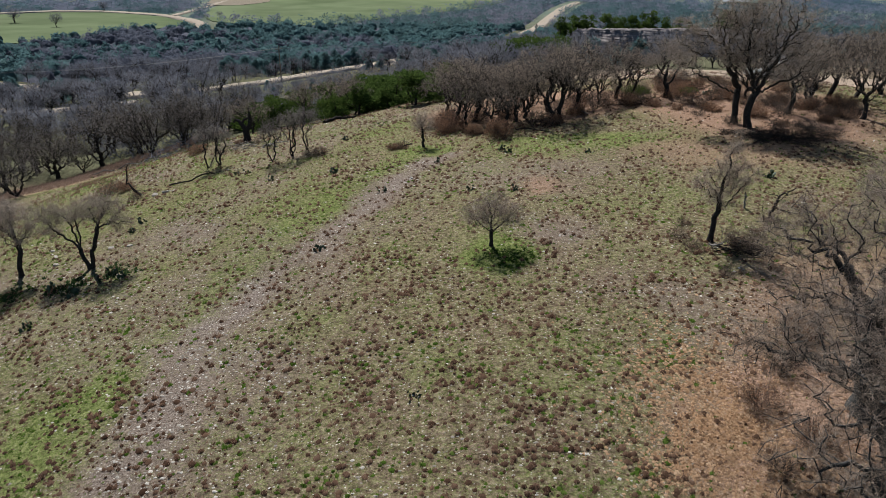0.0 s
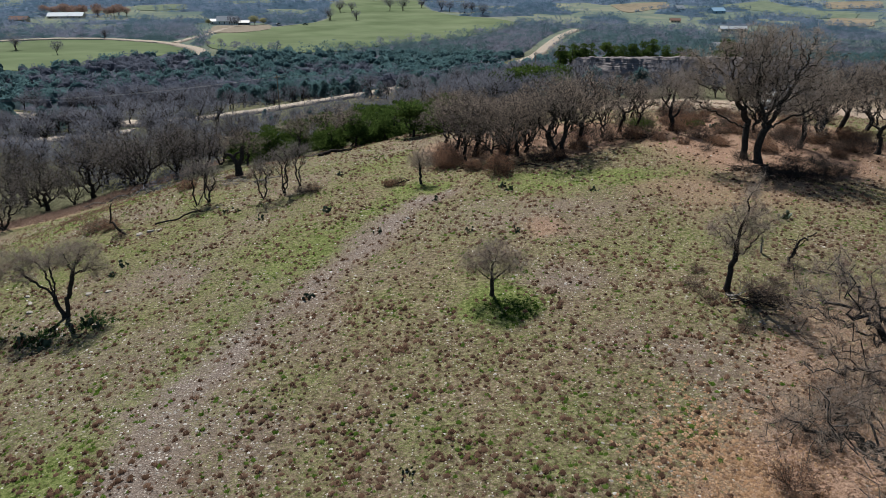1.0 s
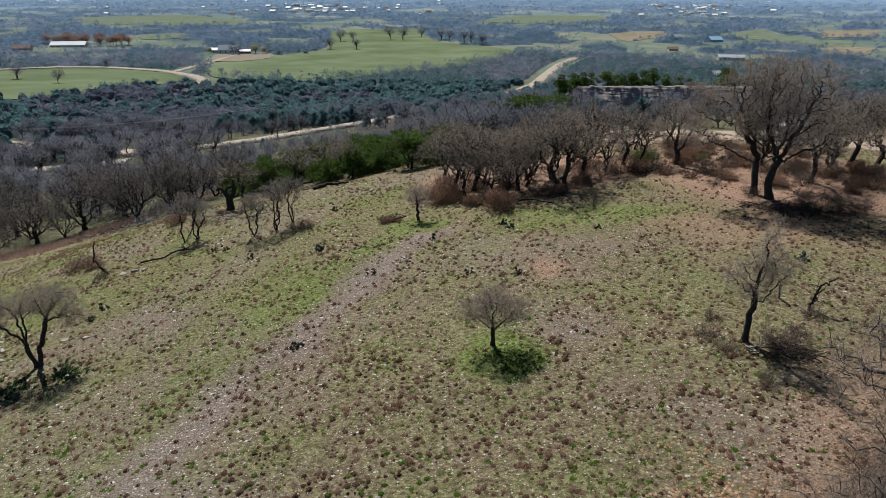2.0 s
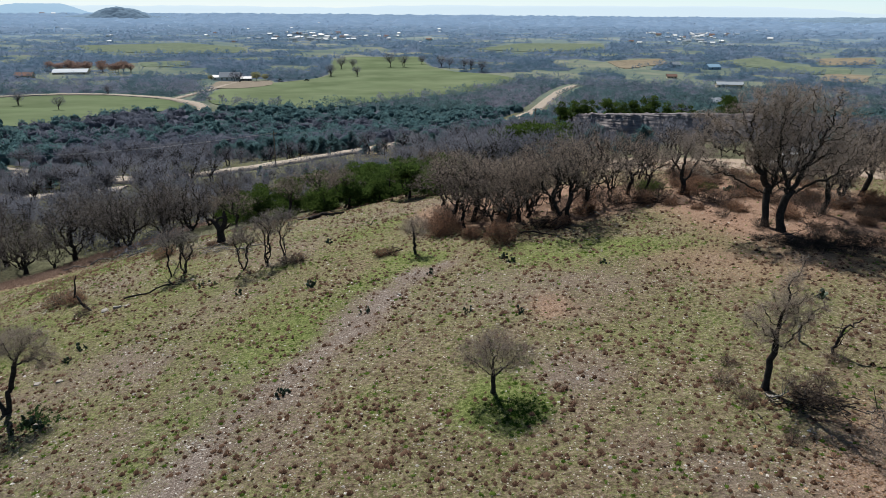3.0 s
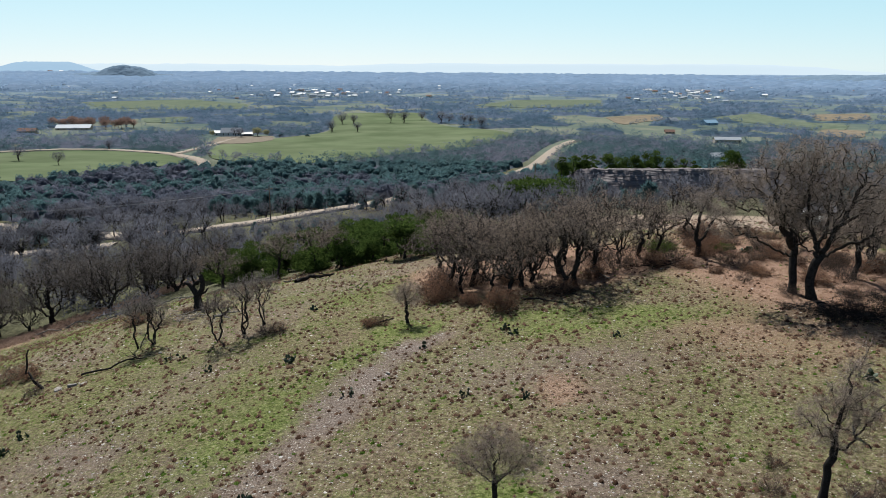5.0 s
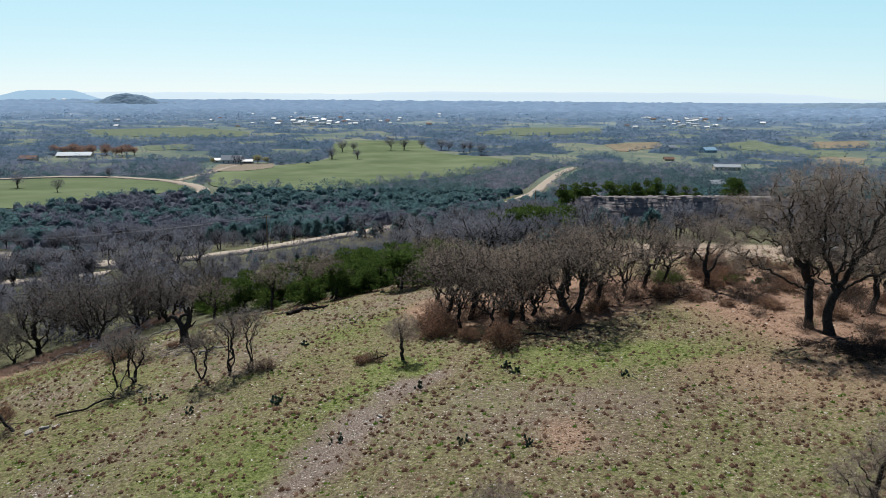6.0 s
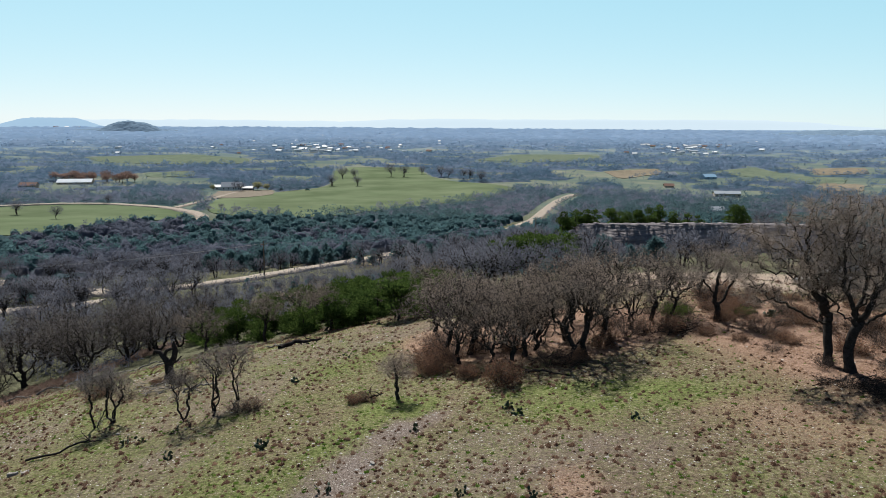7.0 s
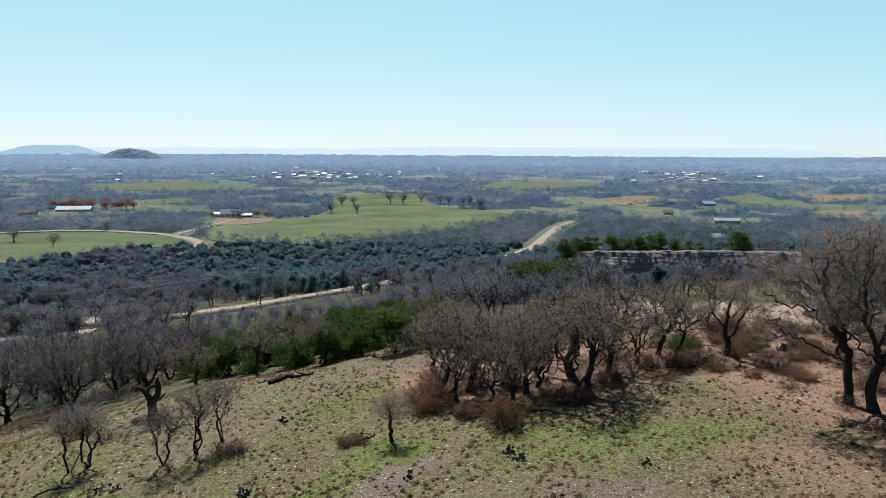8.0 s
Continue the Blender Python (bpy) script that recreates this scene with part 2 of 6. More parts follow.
def ground_material():
    m, nodes, links, b = material("hill_ground", 0.95)
    fine, mid, big = noise_node(nodes, links, 13, 6, 0.75), noise_node(nodes, links, 2.6, 5, 0.65), noise_node(nodes, links, 0.35, 3)
    cells = nodes.new("ShaderNodeTexVoronoi")
    cells.inputs["Scale"].default_value = 8.5
    spot = nodes.new("ShaderNodeNewGeometry")
    links.new(spot.outputs["Position"], cells.inputs["Vector"])
    apart = nodes.new("ShaderNodeSeparateColor")
    links.new(cells.outputs["Color"], apart.inputs[0])
    near = nodes.new("ShaderNodeMath")
    near.operation = "MULTIPLY_ADD"
    links.new(apart.outputs[0], near.inputs[0])
    near.inputs[1].default_value = 0.66
    links.new(colour_ramp(nodes, links, cells.outputs["Distance"], [(0.0, (0.5, 0.5, 0.5)), (0.5, (0.0, 0.0, 0.0))]), near.inputs[2])
    speck = near.outputs[0]
    clod = noise_node(nodes, links, 5.5, 5, 0.72)
    soil = colour_ramp(nodes, links, clod, [(0.36, (0.062, 0.045, 0.033)), (0.46, (0.098, 0.074, 0.055)), (0.53, (0.128, 0.099, 0.076)), (0.63, (0.186, 0.150, 0.121))])
    soil = mixed(nodes, links, 1.0, soil, colour_ramp(nodes, links, mid, [(0.34, (0.66, 0.66, 0.60)), (0.66, (1.15, 1.07, 1.05))]), "MULTIPLY")
    turf = colour_ramp(nodes, links, clod, [(0.37, (0.040, 0.052, 0.015)), (0.47, (0.071, 0.092, 0.027)), (0.54, (0.092, 0.114, 0.036)), (0.64, (0.134, 0.148, 0.060))])
    leaf = colour_ramp(nodes, links, fine, [(0.3, (0.078, 0.045, 0.030)), (0.48, (0.178, 0.114, 0.083)), (0.70, (0.310, 0.218, 0.166))])
    rock = colour_ramp(nodes, links, fine, [(0.36, (0.042, 0.030, 0.025)), (0.48, (0.108, 0.086, 0.074)), (0.64, (0.208, 0.178, 0.157))])
    sand = colour_ramp(nodes, links, fine, [(0.3, (0.150, 0.115, 0.090)), (0.7, (0.250, 0.200, 0.158))])
    chips = colour_ramp(nodes, links, speck, [(0.78, (0, 0, 0)), (0.84, (1, 1, 1))])
    wood = colour_ramp(nodes, links, mid, [(0.32, (0.028, 0.030, 0.018)), (0.5, (0.064, 0.064, 0.040)), (0.72, (0.112, 0.106, 0.068))])
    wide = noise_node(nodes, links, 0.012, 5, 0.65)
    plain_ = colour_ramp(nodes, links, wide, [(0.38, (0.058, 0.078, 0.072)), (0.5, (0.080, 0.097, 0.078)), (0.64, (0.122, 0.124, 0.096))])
    # blue ramp for the farthest land: haze painted into the ground colour
    remote_haze = colour_ramp(nodes, links, noise_node(nodes, links, 0.004, 4, 0.6), [(0.3, (0.120, 0.170, 0.225)), (0.7, (0.160, 0.210, 0.262))])
    c = mixed(nodes, links, attribute(nodes, "stony"), soil, rock)
    c = mixed(nodes, links, chips, c, (0.288, 0.260, 0.228))
    blade = nodes.new("ShaderNodeMath")
    blade.operation = "MULTIPLY_ADD"
    links.new(attribute(nodes, "green"), blade.inputs[0])
    blade.inputs[1].default_value = 0.55
    links.new(mixed(nodes, links, 0.62, noise_node(nodes, links, 2.6, 5, 0.75), noise_node(nodes, links, 9.0, 5, 0.8)), blade.inputs[2])
    c = mixed(nodes, links, colour_ramp(nodes, links, blade.outputs[0], [(0.63, (0, 0, 0)), (0.82, (0.9, 0.9, 0.9))]), c, turf)
    c = mixed(nodes, links, attribute(nodes, "leafy"), c, leaf)
    c = mixed(nodes, links, attribute(nodes, "wood"), c, wood)
    c = mixed(nodes, links, attribute(nodes, "sand"), c, sand)
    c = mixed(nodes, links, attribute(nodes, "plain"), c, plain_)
    c = mixed(nodes, links, attribute(nodes, "remote_haze"), c, remote_haze)
    links.new(c, b.inputs["Base Color"])
    bumped(nodes, links, b, clod, 0.9, 0.16)
    return m


GROUND = ground_material()
BARK = grained("oak_bark", (0.011, 0.010, 0.009), (0.040, 0.035, 0.032), 5.0, 0.95, 0.02)
BRANCH = grained("oak_branches", (0.014, 0.012, 0.010), (0.048, 0.041, 0.035), 4.0, 0.95)
# lichen blotches, whose paler tone also stands for highlights on the limbs
LICHEN = grained("lichened_bark", (0.006, 0.006, 0.006), (0.062, 0.060, 0.058), 3.0, 0.95, 0.02, 11.0)
BARK_PALE = grained("weathered_bark", (0.080, 0.072, 0.064), (0.224, 0.208, 0.192), 6.0, 0.95, 0.02)
TWIG = leafage("oak_twigs", [(0.115, 0.093, 0.078), (0.205, 0.168, 0.141), (0.345, 0.288, 0.246)], 0.45, by_thing=0.3)
TWIG_GREY = leafage("grey_twigs", [(0.080, 0.071, 0.067), (0.140, 0.124, 0.116), (0.235, 0.208, 0.194)], 0.4, by_thing=0.3)
TWIG_PALE = leafage("weathered_twigs", [(0.110, 0.086, 0.071), (0.200, 0.158, 0.131), (0.345, 0.283, 0.240)], 0.45, by_thing=0.15)
TWIG_BROWN = leafage("brown_brush", [(0.056, 0.043, 0.036), (0.100, 0.076, 0.063), (0.160, 0.124, 0.104)], 0.35)
LEAF_DEAD = leafage("dead_oak_leaves", [(0.105, 0.055, 0.034), (0.195, 0.106, 0.066), (0.290, 0.172, 0.112)], 0.4)
CEDAR = leafage("juniper_leaves", [(0.028, 0.050, 0.013), (0.054, 0.088, 0.021), (0.096, 0.138, 0.038)], 0.4)
# valley oaks and junipers carry haze as a blue-grey tint in their colours
HAZED_TWIG = leafage("valley_bare_crowns_hazed", [(0.092, 0.094, 0.112), (0.122, 0.124, 0.146), (0.152, 0.154, 0.178)], 0.5)
RED_TWIG = leafage("reddish_brush", [(0.160, 0.108, 0.092), (0.216, 0.144, 0.120), (0.264, 0.180, 0.152)], 0.5)
HAZED_CROWN = leafage("valley_bare_mass_hazed", [(0.118, 0.130, 0.166), (0.133, 0.146, 0.187), (0.150, 0.163, 0.206)], 0.5)
FAR_FIELD = grained("plain_field", (0.062, 0.082, 0.060), (0.090, 0.104, 0.074), 0.02, 0.95, 0, 0.1)
# juniper green shifted to blue with the same painted haze
HAZED_CEDAR = leafage("valley_juniper_hazed", [(0.058, 0.108, 0.114), (0.072, 0.128, 0.135), (0.090, 0.152, 0.157)], 0.5)
CANOPY, _n, _l, _b = material("hazed_canopy", 0.95)
# each step farther off is bluer: haze painted into the crowns' colour
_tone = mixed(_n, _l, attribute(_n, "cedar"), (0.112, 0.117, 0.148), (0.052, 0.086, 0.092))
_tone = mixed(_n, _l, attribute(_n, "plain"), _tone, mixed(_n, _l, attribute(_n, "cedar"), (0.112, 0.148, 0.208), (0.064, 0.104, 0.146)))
_tone = mixed(_n, _l, attribute(_n, "remote_haze"), _tone, mixed(_n, _l, attribute(_n, "cedar"), (0.240, 0.330, 0.450), (0.205, 0.296, 0.415)))
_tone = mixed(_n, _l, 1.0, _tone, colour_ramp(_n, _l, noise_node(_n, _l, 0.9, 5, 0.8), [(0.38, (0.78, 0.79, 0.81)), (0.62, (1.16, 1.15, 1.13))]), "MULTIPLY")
_l.new(_tone, _b.inputs["Base Color"])
_pass, _mix = _n.new("ShaderNodeBsdfTranslucent"), _n.new("ShaderNodeMixShader")
_l.new(_tone, _pass.inputs["Color"])
_mix.inputs[0].default_value = 0.55
for _k, _o in enumerate((_b.outputs[0], _pass.outputs[0])):
    _l.new(_o, _mix.inputs[_k + 1])
_l.new(_mix.outputs[0], _n["Material Output"].inputs["Surface"])
DRY_GRASS = leafage("dry_bluestem", [(0.128, 0.070, 0.050), (0.210, 0.125, 0.091), (0.320, 0.212, 0.158)], 0.5)
PINK_GRASS = leafage("tall_pinkish_grass", [(0.150, 0.100, 0.078), (0.220, 0.152, 0.120), (0.300, 0.220, 0.178)], 0.5)
# brown dead thatch, darkened further to stand for shade low in the tufts
THATCH_SHADED = leafage("shaded_thatch_hearts", [(0.036, 0.021, 0.014), (0.068, 0.041, 0.028), (0.108, 0.068, 0.047)])
GREEN_GRASS = leafage("spring_grass", [(0.045, 0.082, 0.013), (0.075, 0.125, 0.022), (0.115, 0.165, 0.040)], 0.5)
HERB = leafage("herb_leaves", [(0.024, 0.055, 0.010), (0.044, 0.090, 0.017), (0.075, 0.130, 0.028)], 0.45)
# herb green darkened so that it reads as tree shadow
HERB_SHADOW = leafage("shadow_toned_herbs", [(0.012, 0.026, 0.010), (0.022, 0.042, 0.015), (0.040, 0.064, 0.024)], 0.35)
STRAW = leafage("straw_grass", [(0.36, 0.215, 0.125), (0.50, 0.320, 0.195), (0.62, 0.445, 0.300)], 0.5)
BUDDING = leafage("budding_twigs", [(0.160, 0.160, 0.084), (0.208, 0.208, 0.112), (0.256, 0.248, 0.144)], 0.5)
STONE = leafage("limestone", [(0.146, 0.130, 0.113), (0.231, 0.213, 0.189), (0.365, 0.346, 0.316)], 0, 0.85)
LITTER = leafage("fallen_leaves", [(0.150, 0.090, 0.055), (0.270, 0.170, 0.110), (0.420, 0.300, 0.210)], 0.5)
CACTUS = grained("prickly_pear_skin", (0.010, 0.022, 0.009), (0.030, 0.048, 0.019), 8.0, 0.6)
ROAD = grained("caliche_road", (0.156, 0.130, 0.107), (0.228, 0.197, 0.166), 0.7, 0.95)
PASTURE = grained("pasture_grass", (0.058, 0.078, 0.041), (0.084, 0.100, 0.060), 0.012, 0.95, 0, 0.022)
STUBBLE = grained("dry_field", (0.100, 0.088, 0.066), (0.140, 0.116, 0.086), 0.02, 0.95, 0, 0.12)
LEDGE, _n, _l, _b = material("quarried_limestone", 0.92)
_where, _squash, _grain = _n.new("ShaderNodeNewGeometry"), _n.new("ShaderNodeMapping"), _n.new("ShaderNodeTexNoise")
_squash.inputs["Scale"].default_value = (0.35, 0.35, 2.6)
_grain.inputs["Scale"].default_value, _grain.inputs["Detail"].default_value = 1.0, 7.0
_l.new(_where.outputs["Position"], _squash.inputs["Vector"])
_l.new(_squash.outputs[0], _grain.inputs["Vector"])
_l.new(colour_ramp(_n, _l, _grain.outputs[0], [(0.30, (0.088, 0.078, 0.080)), (0.50, (0.128, 0.116, 0.118)), (0.70, (0.190, 0.170, 0.162))]), _b.inputs["Base Color"])
bumped(_n, _l, _b, _grain.outputs[0], 1.0, 0.5)
WALL_WHITE = plain("white_wall", (0.528, 0.528, 0.520))
WALL_TAN = plain("tan_wall", (0.368, 0.304, 0.224))
ROOF_GREY = plain("metal_roof", (0.240, 0.260, 0.280), 0.8)
ROOF_PALE = plain("pale_metal_roof", (0.40, 0.42, 0.44), 0.8)
ROOF_DARK = plain("dark_roof", (0.072, 0.080, 0.096), 0.6)
ROOF_BLUE = plain("blue_roof", (0.176, 0.288, 0.384), 0.5)
ROOF_RED = plain("terracotta_roof", (0.168, 0.108, 0.088), 0.8)
GLASS = plain("dark_window", (0.024, 0.028, 0.032), 0.15)
POLE = plain("pole_wood", (0.136, 0.104, 0.080), 0.9)
CABLE = plain("cable", (0.20, 0.20, 0.20), 0.6)
TYRE = plain("tyre_rubber", (0.024, 0.024, 0.024), 0.8)
PAINT_WHITE = plain("white_paint", (0.272, 0.272, 0.264), 0.5)
YARD = grained("gravel_yard", (0.104, 0.090, 0.072), (0.144, 0.124, 0.100), 0.4, 0.95)
# woods on the far slopes are coloured blue to carry the haze
HILL_HAZED = grained("hazed_hill_woods", (0.080, 0.118, 0.160), (0.122, 0.170, 0.220), 0.03)
# these two glow: emission supplies the pale haze over the farthest hills
HILL_GLOW_BLUE, HILL_GLOW_PALE = material("farthest_hills_glow", 0.95)[0], material("palest_ridge_glow", 0.95)[0]
for _m, _c in ((HILL_GLOW_BLUE, (0.160, 0.240, 0.32, 1)), (HILL_GLOW_PALE, (0.300, 0.364, 0.408, 1))):
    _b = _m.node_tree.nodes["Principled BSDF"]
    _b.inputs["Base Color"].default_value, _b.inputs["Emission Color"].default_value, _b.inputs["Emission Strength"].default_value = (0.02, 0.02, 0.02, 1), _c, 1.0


# ---- building helpers ----
def mesh_of(name, verts, faces, mat, smooth=False):
    me = bpy.data.meshes.new(name)
    verts = np.asarray(verts, np.float32)
    if isinstance(faces, np.ndarray):
        me.vertices.add(len(verts))
        me.vertices.foreach_set("co", verts.ravel())
        k = faces.shape[1]
        me.loops.add(faces.size)
        me.loops.foreach_set("vertex_index", faces.ravel().astype(np.int32))
        me.polygons.add(len(faces))
        me.polygons.foreach_set("loop_start", np.arange(0, faces.size, k, dtype=np.int32))
    else:
        me.from_pydata([tuple(map(float, v)) for v in verts], [], faces)
    me.update(calc_edges=True)
    if smooth:
        me.polygons.foreach_set("use_smooth", np.ones(len(me.polygons), bool))
    me.materials.append(mat)
    return me


def solid(name, parent, me, label="", at=None):
    ob = new(name, me)
    if parent:
        ob.parent = parent
    if at is not None:
        ob.matrix_basis = at
    return tagged(ob, label) if label else ob


def part(name, bm, mat, parent, label=""):
    me = bpy.data.meshes.new(name)
    bm.to_mesh(me)
    bm.free()
    me.materials.append(mat)
    return solid(name, parent, me, label)


def root(name, label, category, group="", kind="", at=None):
    ob = tagged(new(name), label, category, group, kind)
    if at is not None:
        ob.matrix_basis = at
    return ob


def zof(x, y):
    return float(height(x, y)[0])


def box(bm, x0, x1, y0, y1, z0, z1, bevel=0.0):
    r = bmesh.ops.create_cube(bm, size=1.0)
    for v in r["verts"]:
        v.co = Vector((x0 + (v.co.x + 0.5) * (x1 - x0), y0 + (v.co.y + 0.5) * (y1 - y0), z0 + (v.co.z + 0.5) * (z1 - z0)))
    if bevel:
        edges = list({e for v in r["verts"] for e in v.link_edges})
        bmesh.ops.bevel(bm, geom=edges, offset=bevel, segments=1, affect="EDGES")


class Sticks:
    """Collects tapered round pieces into one mesh."""

    def __init__(self):
        self.v, self.f, self.n = [], [], 0

    def tube(self, pts, radii, sides):
        pts = np.asarray(pts, float)
        d = np.gradient(pts, axis=0)
        d /= np.linalg.norm(d, axis=1)[:, None] + 1e-9
        side = np.cross(d, [0.31, 0.87, 0.38])
        side /= np.linalg.norm(side, axis=1)[:, None] + 1e-9
        other = np.cross(d, side)
        a = np.arange(sides) * 2 * np.pi / sides
        ring = pts[:, None, :] + np.asarray(radii)[:, None, None] * (np.cos(a)[None, :, None] * side[:, None, :] + np.sin(a)[None, :, None] * other[:, None, :])
        k = len(pts)
        i = np.arange(k - 1)[:, None] * sides + np.arange(sides)[None, :]
        j = np.arange(k - 1)[:, None] * sides + (np.arange(sides)[None, :] + 1) % sides
        q = np.stack([i, j, j + sides, i + sides], axis=-1).reshape(-1, 4) + self.n
        self.v.append(ring.reshape(-1, 3))
        self.f.append(q)
        self.n += k * sides

    def mesh(self, name, mat, fit=None):
        v = np.concatenate(self.v)
        if fit is not None:
            v = fit(v)
        return mesh_of(name, v, np.concatenate(self.f), mat, True)


def unit(v):
    return v / (np.linalg.norm(v, axis=-1, keepdims=True) + 1e-9)


def crown_lobes(rng, tall, wide, low=0.30, count=7):
    """Where a crown's leaves would be: several overlapping rounded masses, flat-topped and uneven."""
    lobes = []
    for k in range(count):
        a = 2 * np.pi * (k + rng.uniform(-0.3, 0.3)) / count
        r = wide * rng.uniform(0.18, 0.36)
        zc = tall * (low + (1 - low) * rng.uniform(0.30, 0.70))
        lobes.append((r * math.cos(a), r * math.sin(a), zc, wide * rng.uniform(0.16, 0.26), wide * rng.uniform(0.16, 0.26), tall * (1 - low) * rng.uniform(0.16, 0.28)))
    lobes.append((0, 0, tall * (0.62 + 0.38 * low), wide * 0.22, wide * 0.22, tall * (1 - low) * 0.36))
    return lobes


def grow(seed, tall, wide, lean=(0, 0), stems=1, trunk=0.2, thick=0.05, twigs=7000, twig_len=0.42, twig_wide=0.02, lobes=None, low=0.30, seeds=650, crook=0.30, bark=None, twig=None, step=None, finest=0.0011):
    """A bare crooked tree that reaches out into its crown: meshes of trunk and limbs, of branches, and of twigs."""
    rng = np.random.default_rng(seed)
    lobes = np.array(lobes or crown_lobes(rng, tall, wide, low))
    size = lobes[:, 3] * lobes[:, 4] * lobes[:, 5]
    which = rng.choice(len(lobes), seeds, p=size ** 0.8 / (size ** 0.8).sum())
    goal = lobes[which, :3] + unit(rng.normal(0, 1, (seeds, 3))) * rng.random((seeds, 1)) ** 0.45 * lobes[which, 3:]
    goal = goal[goal[:, 2] > 0.35]
    step = step or 0.034 * tall
    place, parent = [], []
    for s in range(stems):
        a = 2 * np.pi * s / stems + rng.uniform(0, 1.5)
        out = np.array([math.cos(a), math.sin(a), 0]) * (0.0 if stems == 1 else 0.32)
        p = out * 0.12 * tall * 0.3
        d = unit(np.array([lean[0], lean[1], 1.0]) + out)
        place.append(p - np.array([0, 0, 0.12]))
        parent.append(-1)
        for k in range(max(2, int(trunk * tall / step))):
            d = unit(d + rng.normal(0, crook * 0.38, 3) * np.array([1, 1, 0.4]) + np.array([0, 0, 0.12]))
            p = p + d * step
            place.append(p)
            parent.append(len(place) - 2)
    pos = np.array(place)
    dist = np.linalg.norm(goal[:, None] - pos[None], axis=2)
    near, best = dist.argmin(1), dist.min(1)
    alive = np.ones(len(goal), bool)
    bend = rng.normal(0, 1, 3)
    for turn in range(120):
        if not alive.any():
            break
        pull = np.zeros_like(pos)
        np.add.at(pull, near[alive], unit(goal[alive] - pos[near[alive]]))
        tips = np.unique(near[alive])
        d = unit(unit(pull[tips]) + rng.normal(0, crook, (len(tips), 3)))
        fresh = pos[tips] + d * step * rng.uniform(0.7, 1.15, (len(tips), 1))
        base = len(pos)
        pos = np.concatenate([pos, fresh])
        parent.extend(tips.tolist())
        dn = np.linalg.norm(goal[:, None] - fresh[None], axis=2)
        i, m = dn.argmin(1), dn.min(1)
        closer = m < best
        near[closer], best[closer] = base + i[closer], m[closer]
        alive &= best > step * 1.15
        if len(pos) > 5200:
            break
    n = len(pos)
    children = [[] for _ in range(n)]
    for k in range(n):
        if parent[k] >= 0:
            children[parent[k]].append(k)
    flow = np.zeros(n)
    for k in range(n - 1, -1, -1):
        flow[k] = flow[k] + 1 if not children[k] else flow[k]
        if parent[k] >= 0:
            flow[parent[k]] += flow[k]
    foot = thick * tall / 2 / stems ** 0.35
    least = finest * tall
    power = math.log(foot / least) / math.log(max(3, flow.max()))
    radius = least * flow ** power
    pos = pos + rng.normal(0, 0.46 * step, pos.shape) * np.clip(1 - radius / foot * 2.2, 0.03, 1)[:, None]
    main, fine = Sticks(), Sticks()
    thin = []
    for k in range(n):
        if parent[k] >= 0 and k == max(children[parent[k]], key=lambda c: flow[c]):
            continue
        chain = [k] if parent[k] < 0 else [parent[k], k]
        while children[chain[-1]]:
            chain.append(max(children[chain[-1]], key=lambda c: flow[c]))
        if len(chain) < 2:
            continue
        r = radius[chain].copy()
        if parent[k] >= 0:
            r[0] = r[1]
        else:
            r[0] *= 1.5
            if len(r) > 2:
                r[1] *= 1.15
        big = r[0] > 0.34 * foot
        cut = len(chain)
        if big:
            slim = np.nonzero(r < 0.16 * foot)[0]
            cut = slim[0] + 1 if len(slim) else cut
        (main if big else fine).tube(pos[chain[:max(2, cut)]], r[:max(2, cut)], 8 if big else (5 if r[0] > 0.12 * foot else 3))
        if big and cut < len(chain) - 1:
            fine.tube(pos[chain[cut - 1:]], r[cut - 1:], 4)
        for a, b in zip(chain, chain[1:]):
            if radius[b] < 0.16 * foot:
                thin.append((a, b))
    thin = np.array(thin)
    first = twigs // 3
    i = rng.integers(0, len(thin), first)
    a, b = pos[thin[i, 0]], pos[thin[i, 1]]
    p = a + (b - a) * rng.random((first, 1))
    d = unit(unit(b - a) * 0.65 + rng.normal(0, 0.75, (first, 3)) + np.array([0, 0, 0.05]))
    ln = twig_len * rng.uniform(0.5, 1.5, (first, 1))
    j = rng.integers(0, first, twigs - first)
    p = np.concatenate([p, p[j] + d[j] * ln[j] * rng.uniform(0.25, 1.0, (len(j), 1))])
    ln = np.concatenate([ln, ln[j] * rng.uniform(0.35, 0.95, (len(j), 1))])
    d = np.concatenate([d, unit(d[j] * 0.8 + rng.normal(0, 0.75, (len(j), 3)))])
    s = unit(np.cross(d, rng.normal(0, 1, (twigs, 3)))) * twig_wide / 2
    v = np.stack([p - s, p + s, p + d * ln], axis=1).reshape(-1, 3)
    f = np.arange(len(v)).reshape(-1, 3)
    return main.mesh("trunk", bark or BARK), fine.mesh("branchwork", bark or BRANCH), mesh_of("twig_crown", v, f, twig or TWIG)


def tree_thing(name, meshes, at, label, category="tree", group=""):
    t = root(name, label, category, group, "", at)
    for part_name, me in zip(("trunk", "branchwork", "twig_crown"), meshes):
        solid(part_name, t, me)
    return t


def stand(x, y, turn=0.0, size=1.0, sink=0.0):
    return pose(x, y, zof(x, y) - sink, 0, 0, turn) @ Matrix.Diagonal((size, size, size, 1))


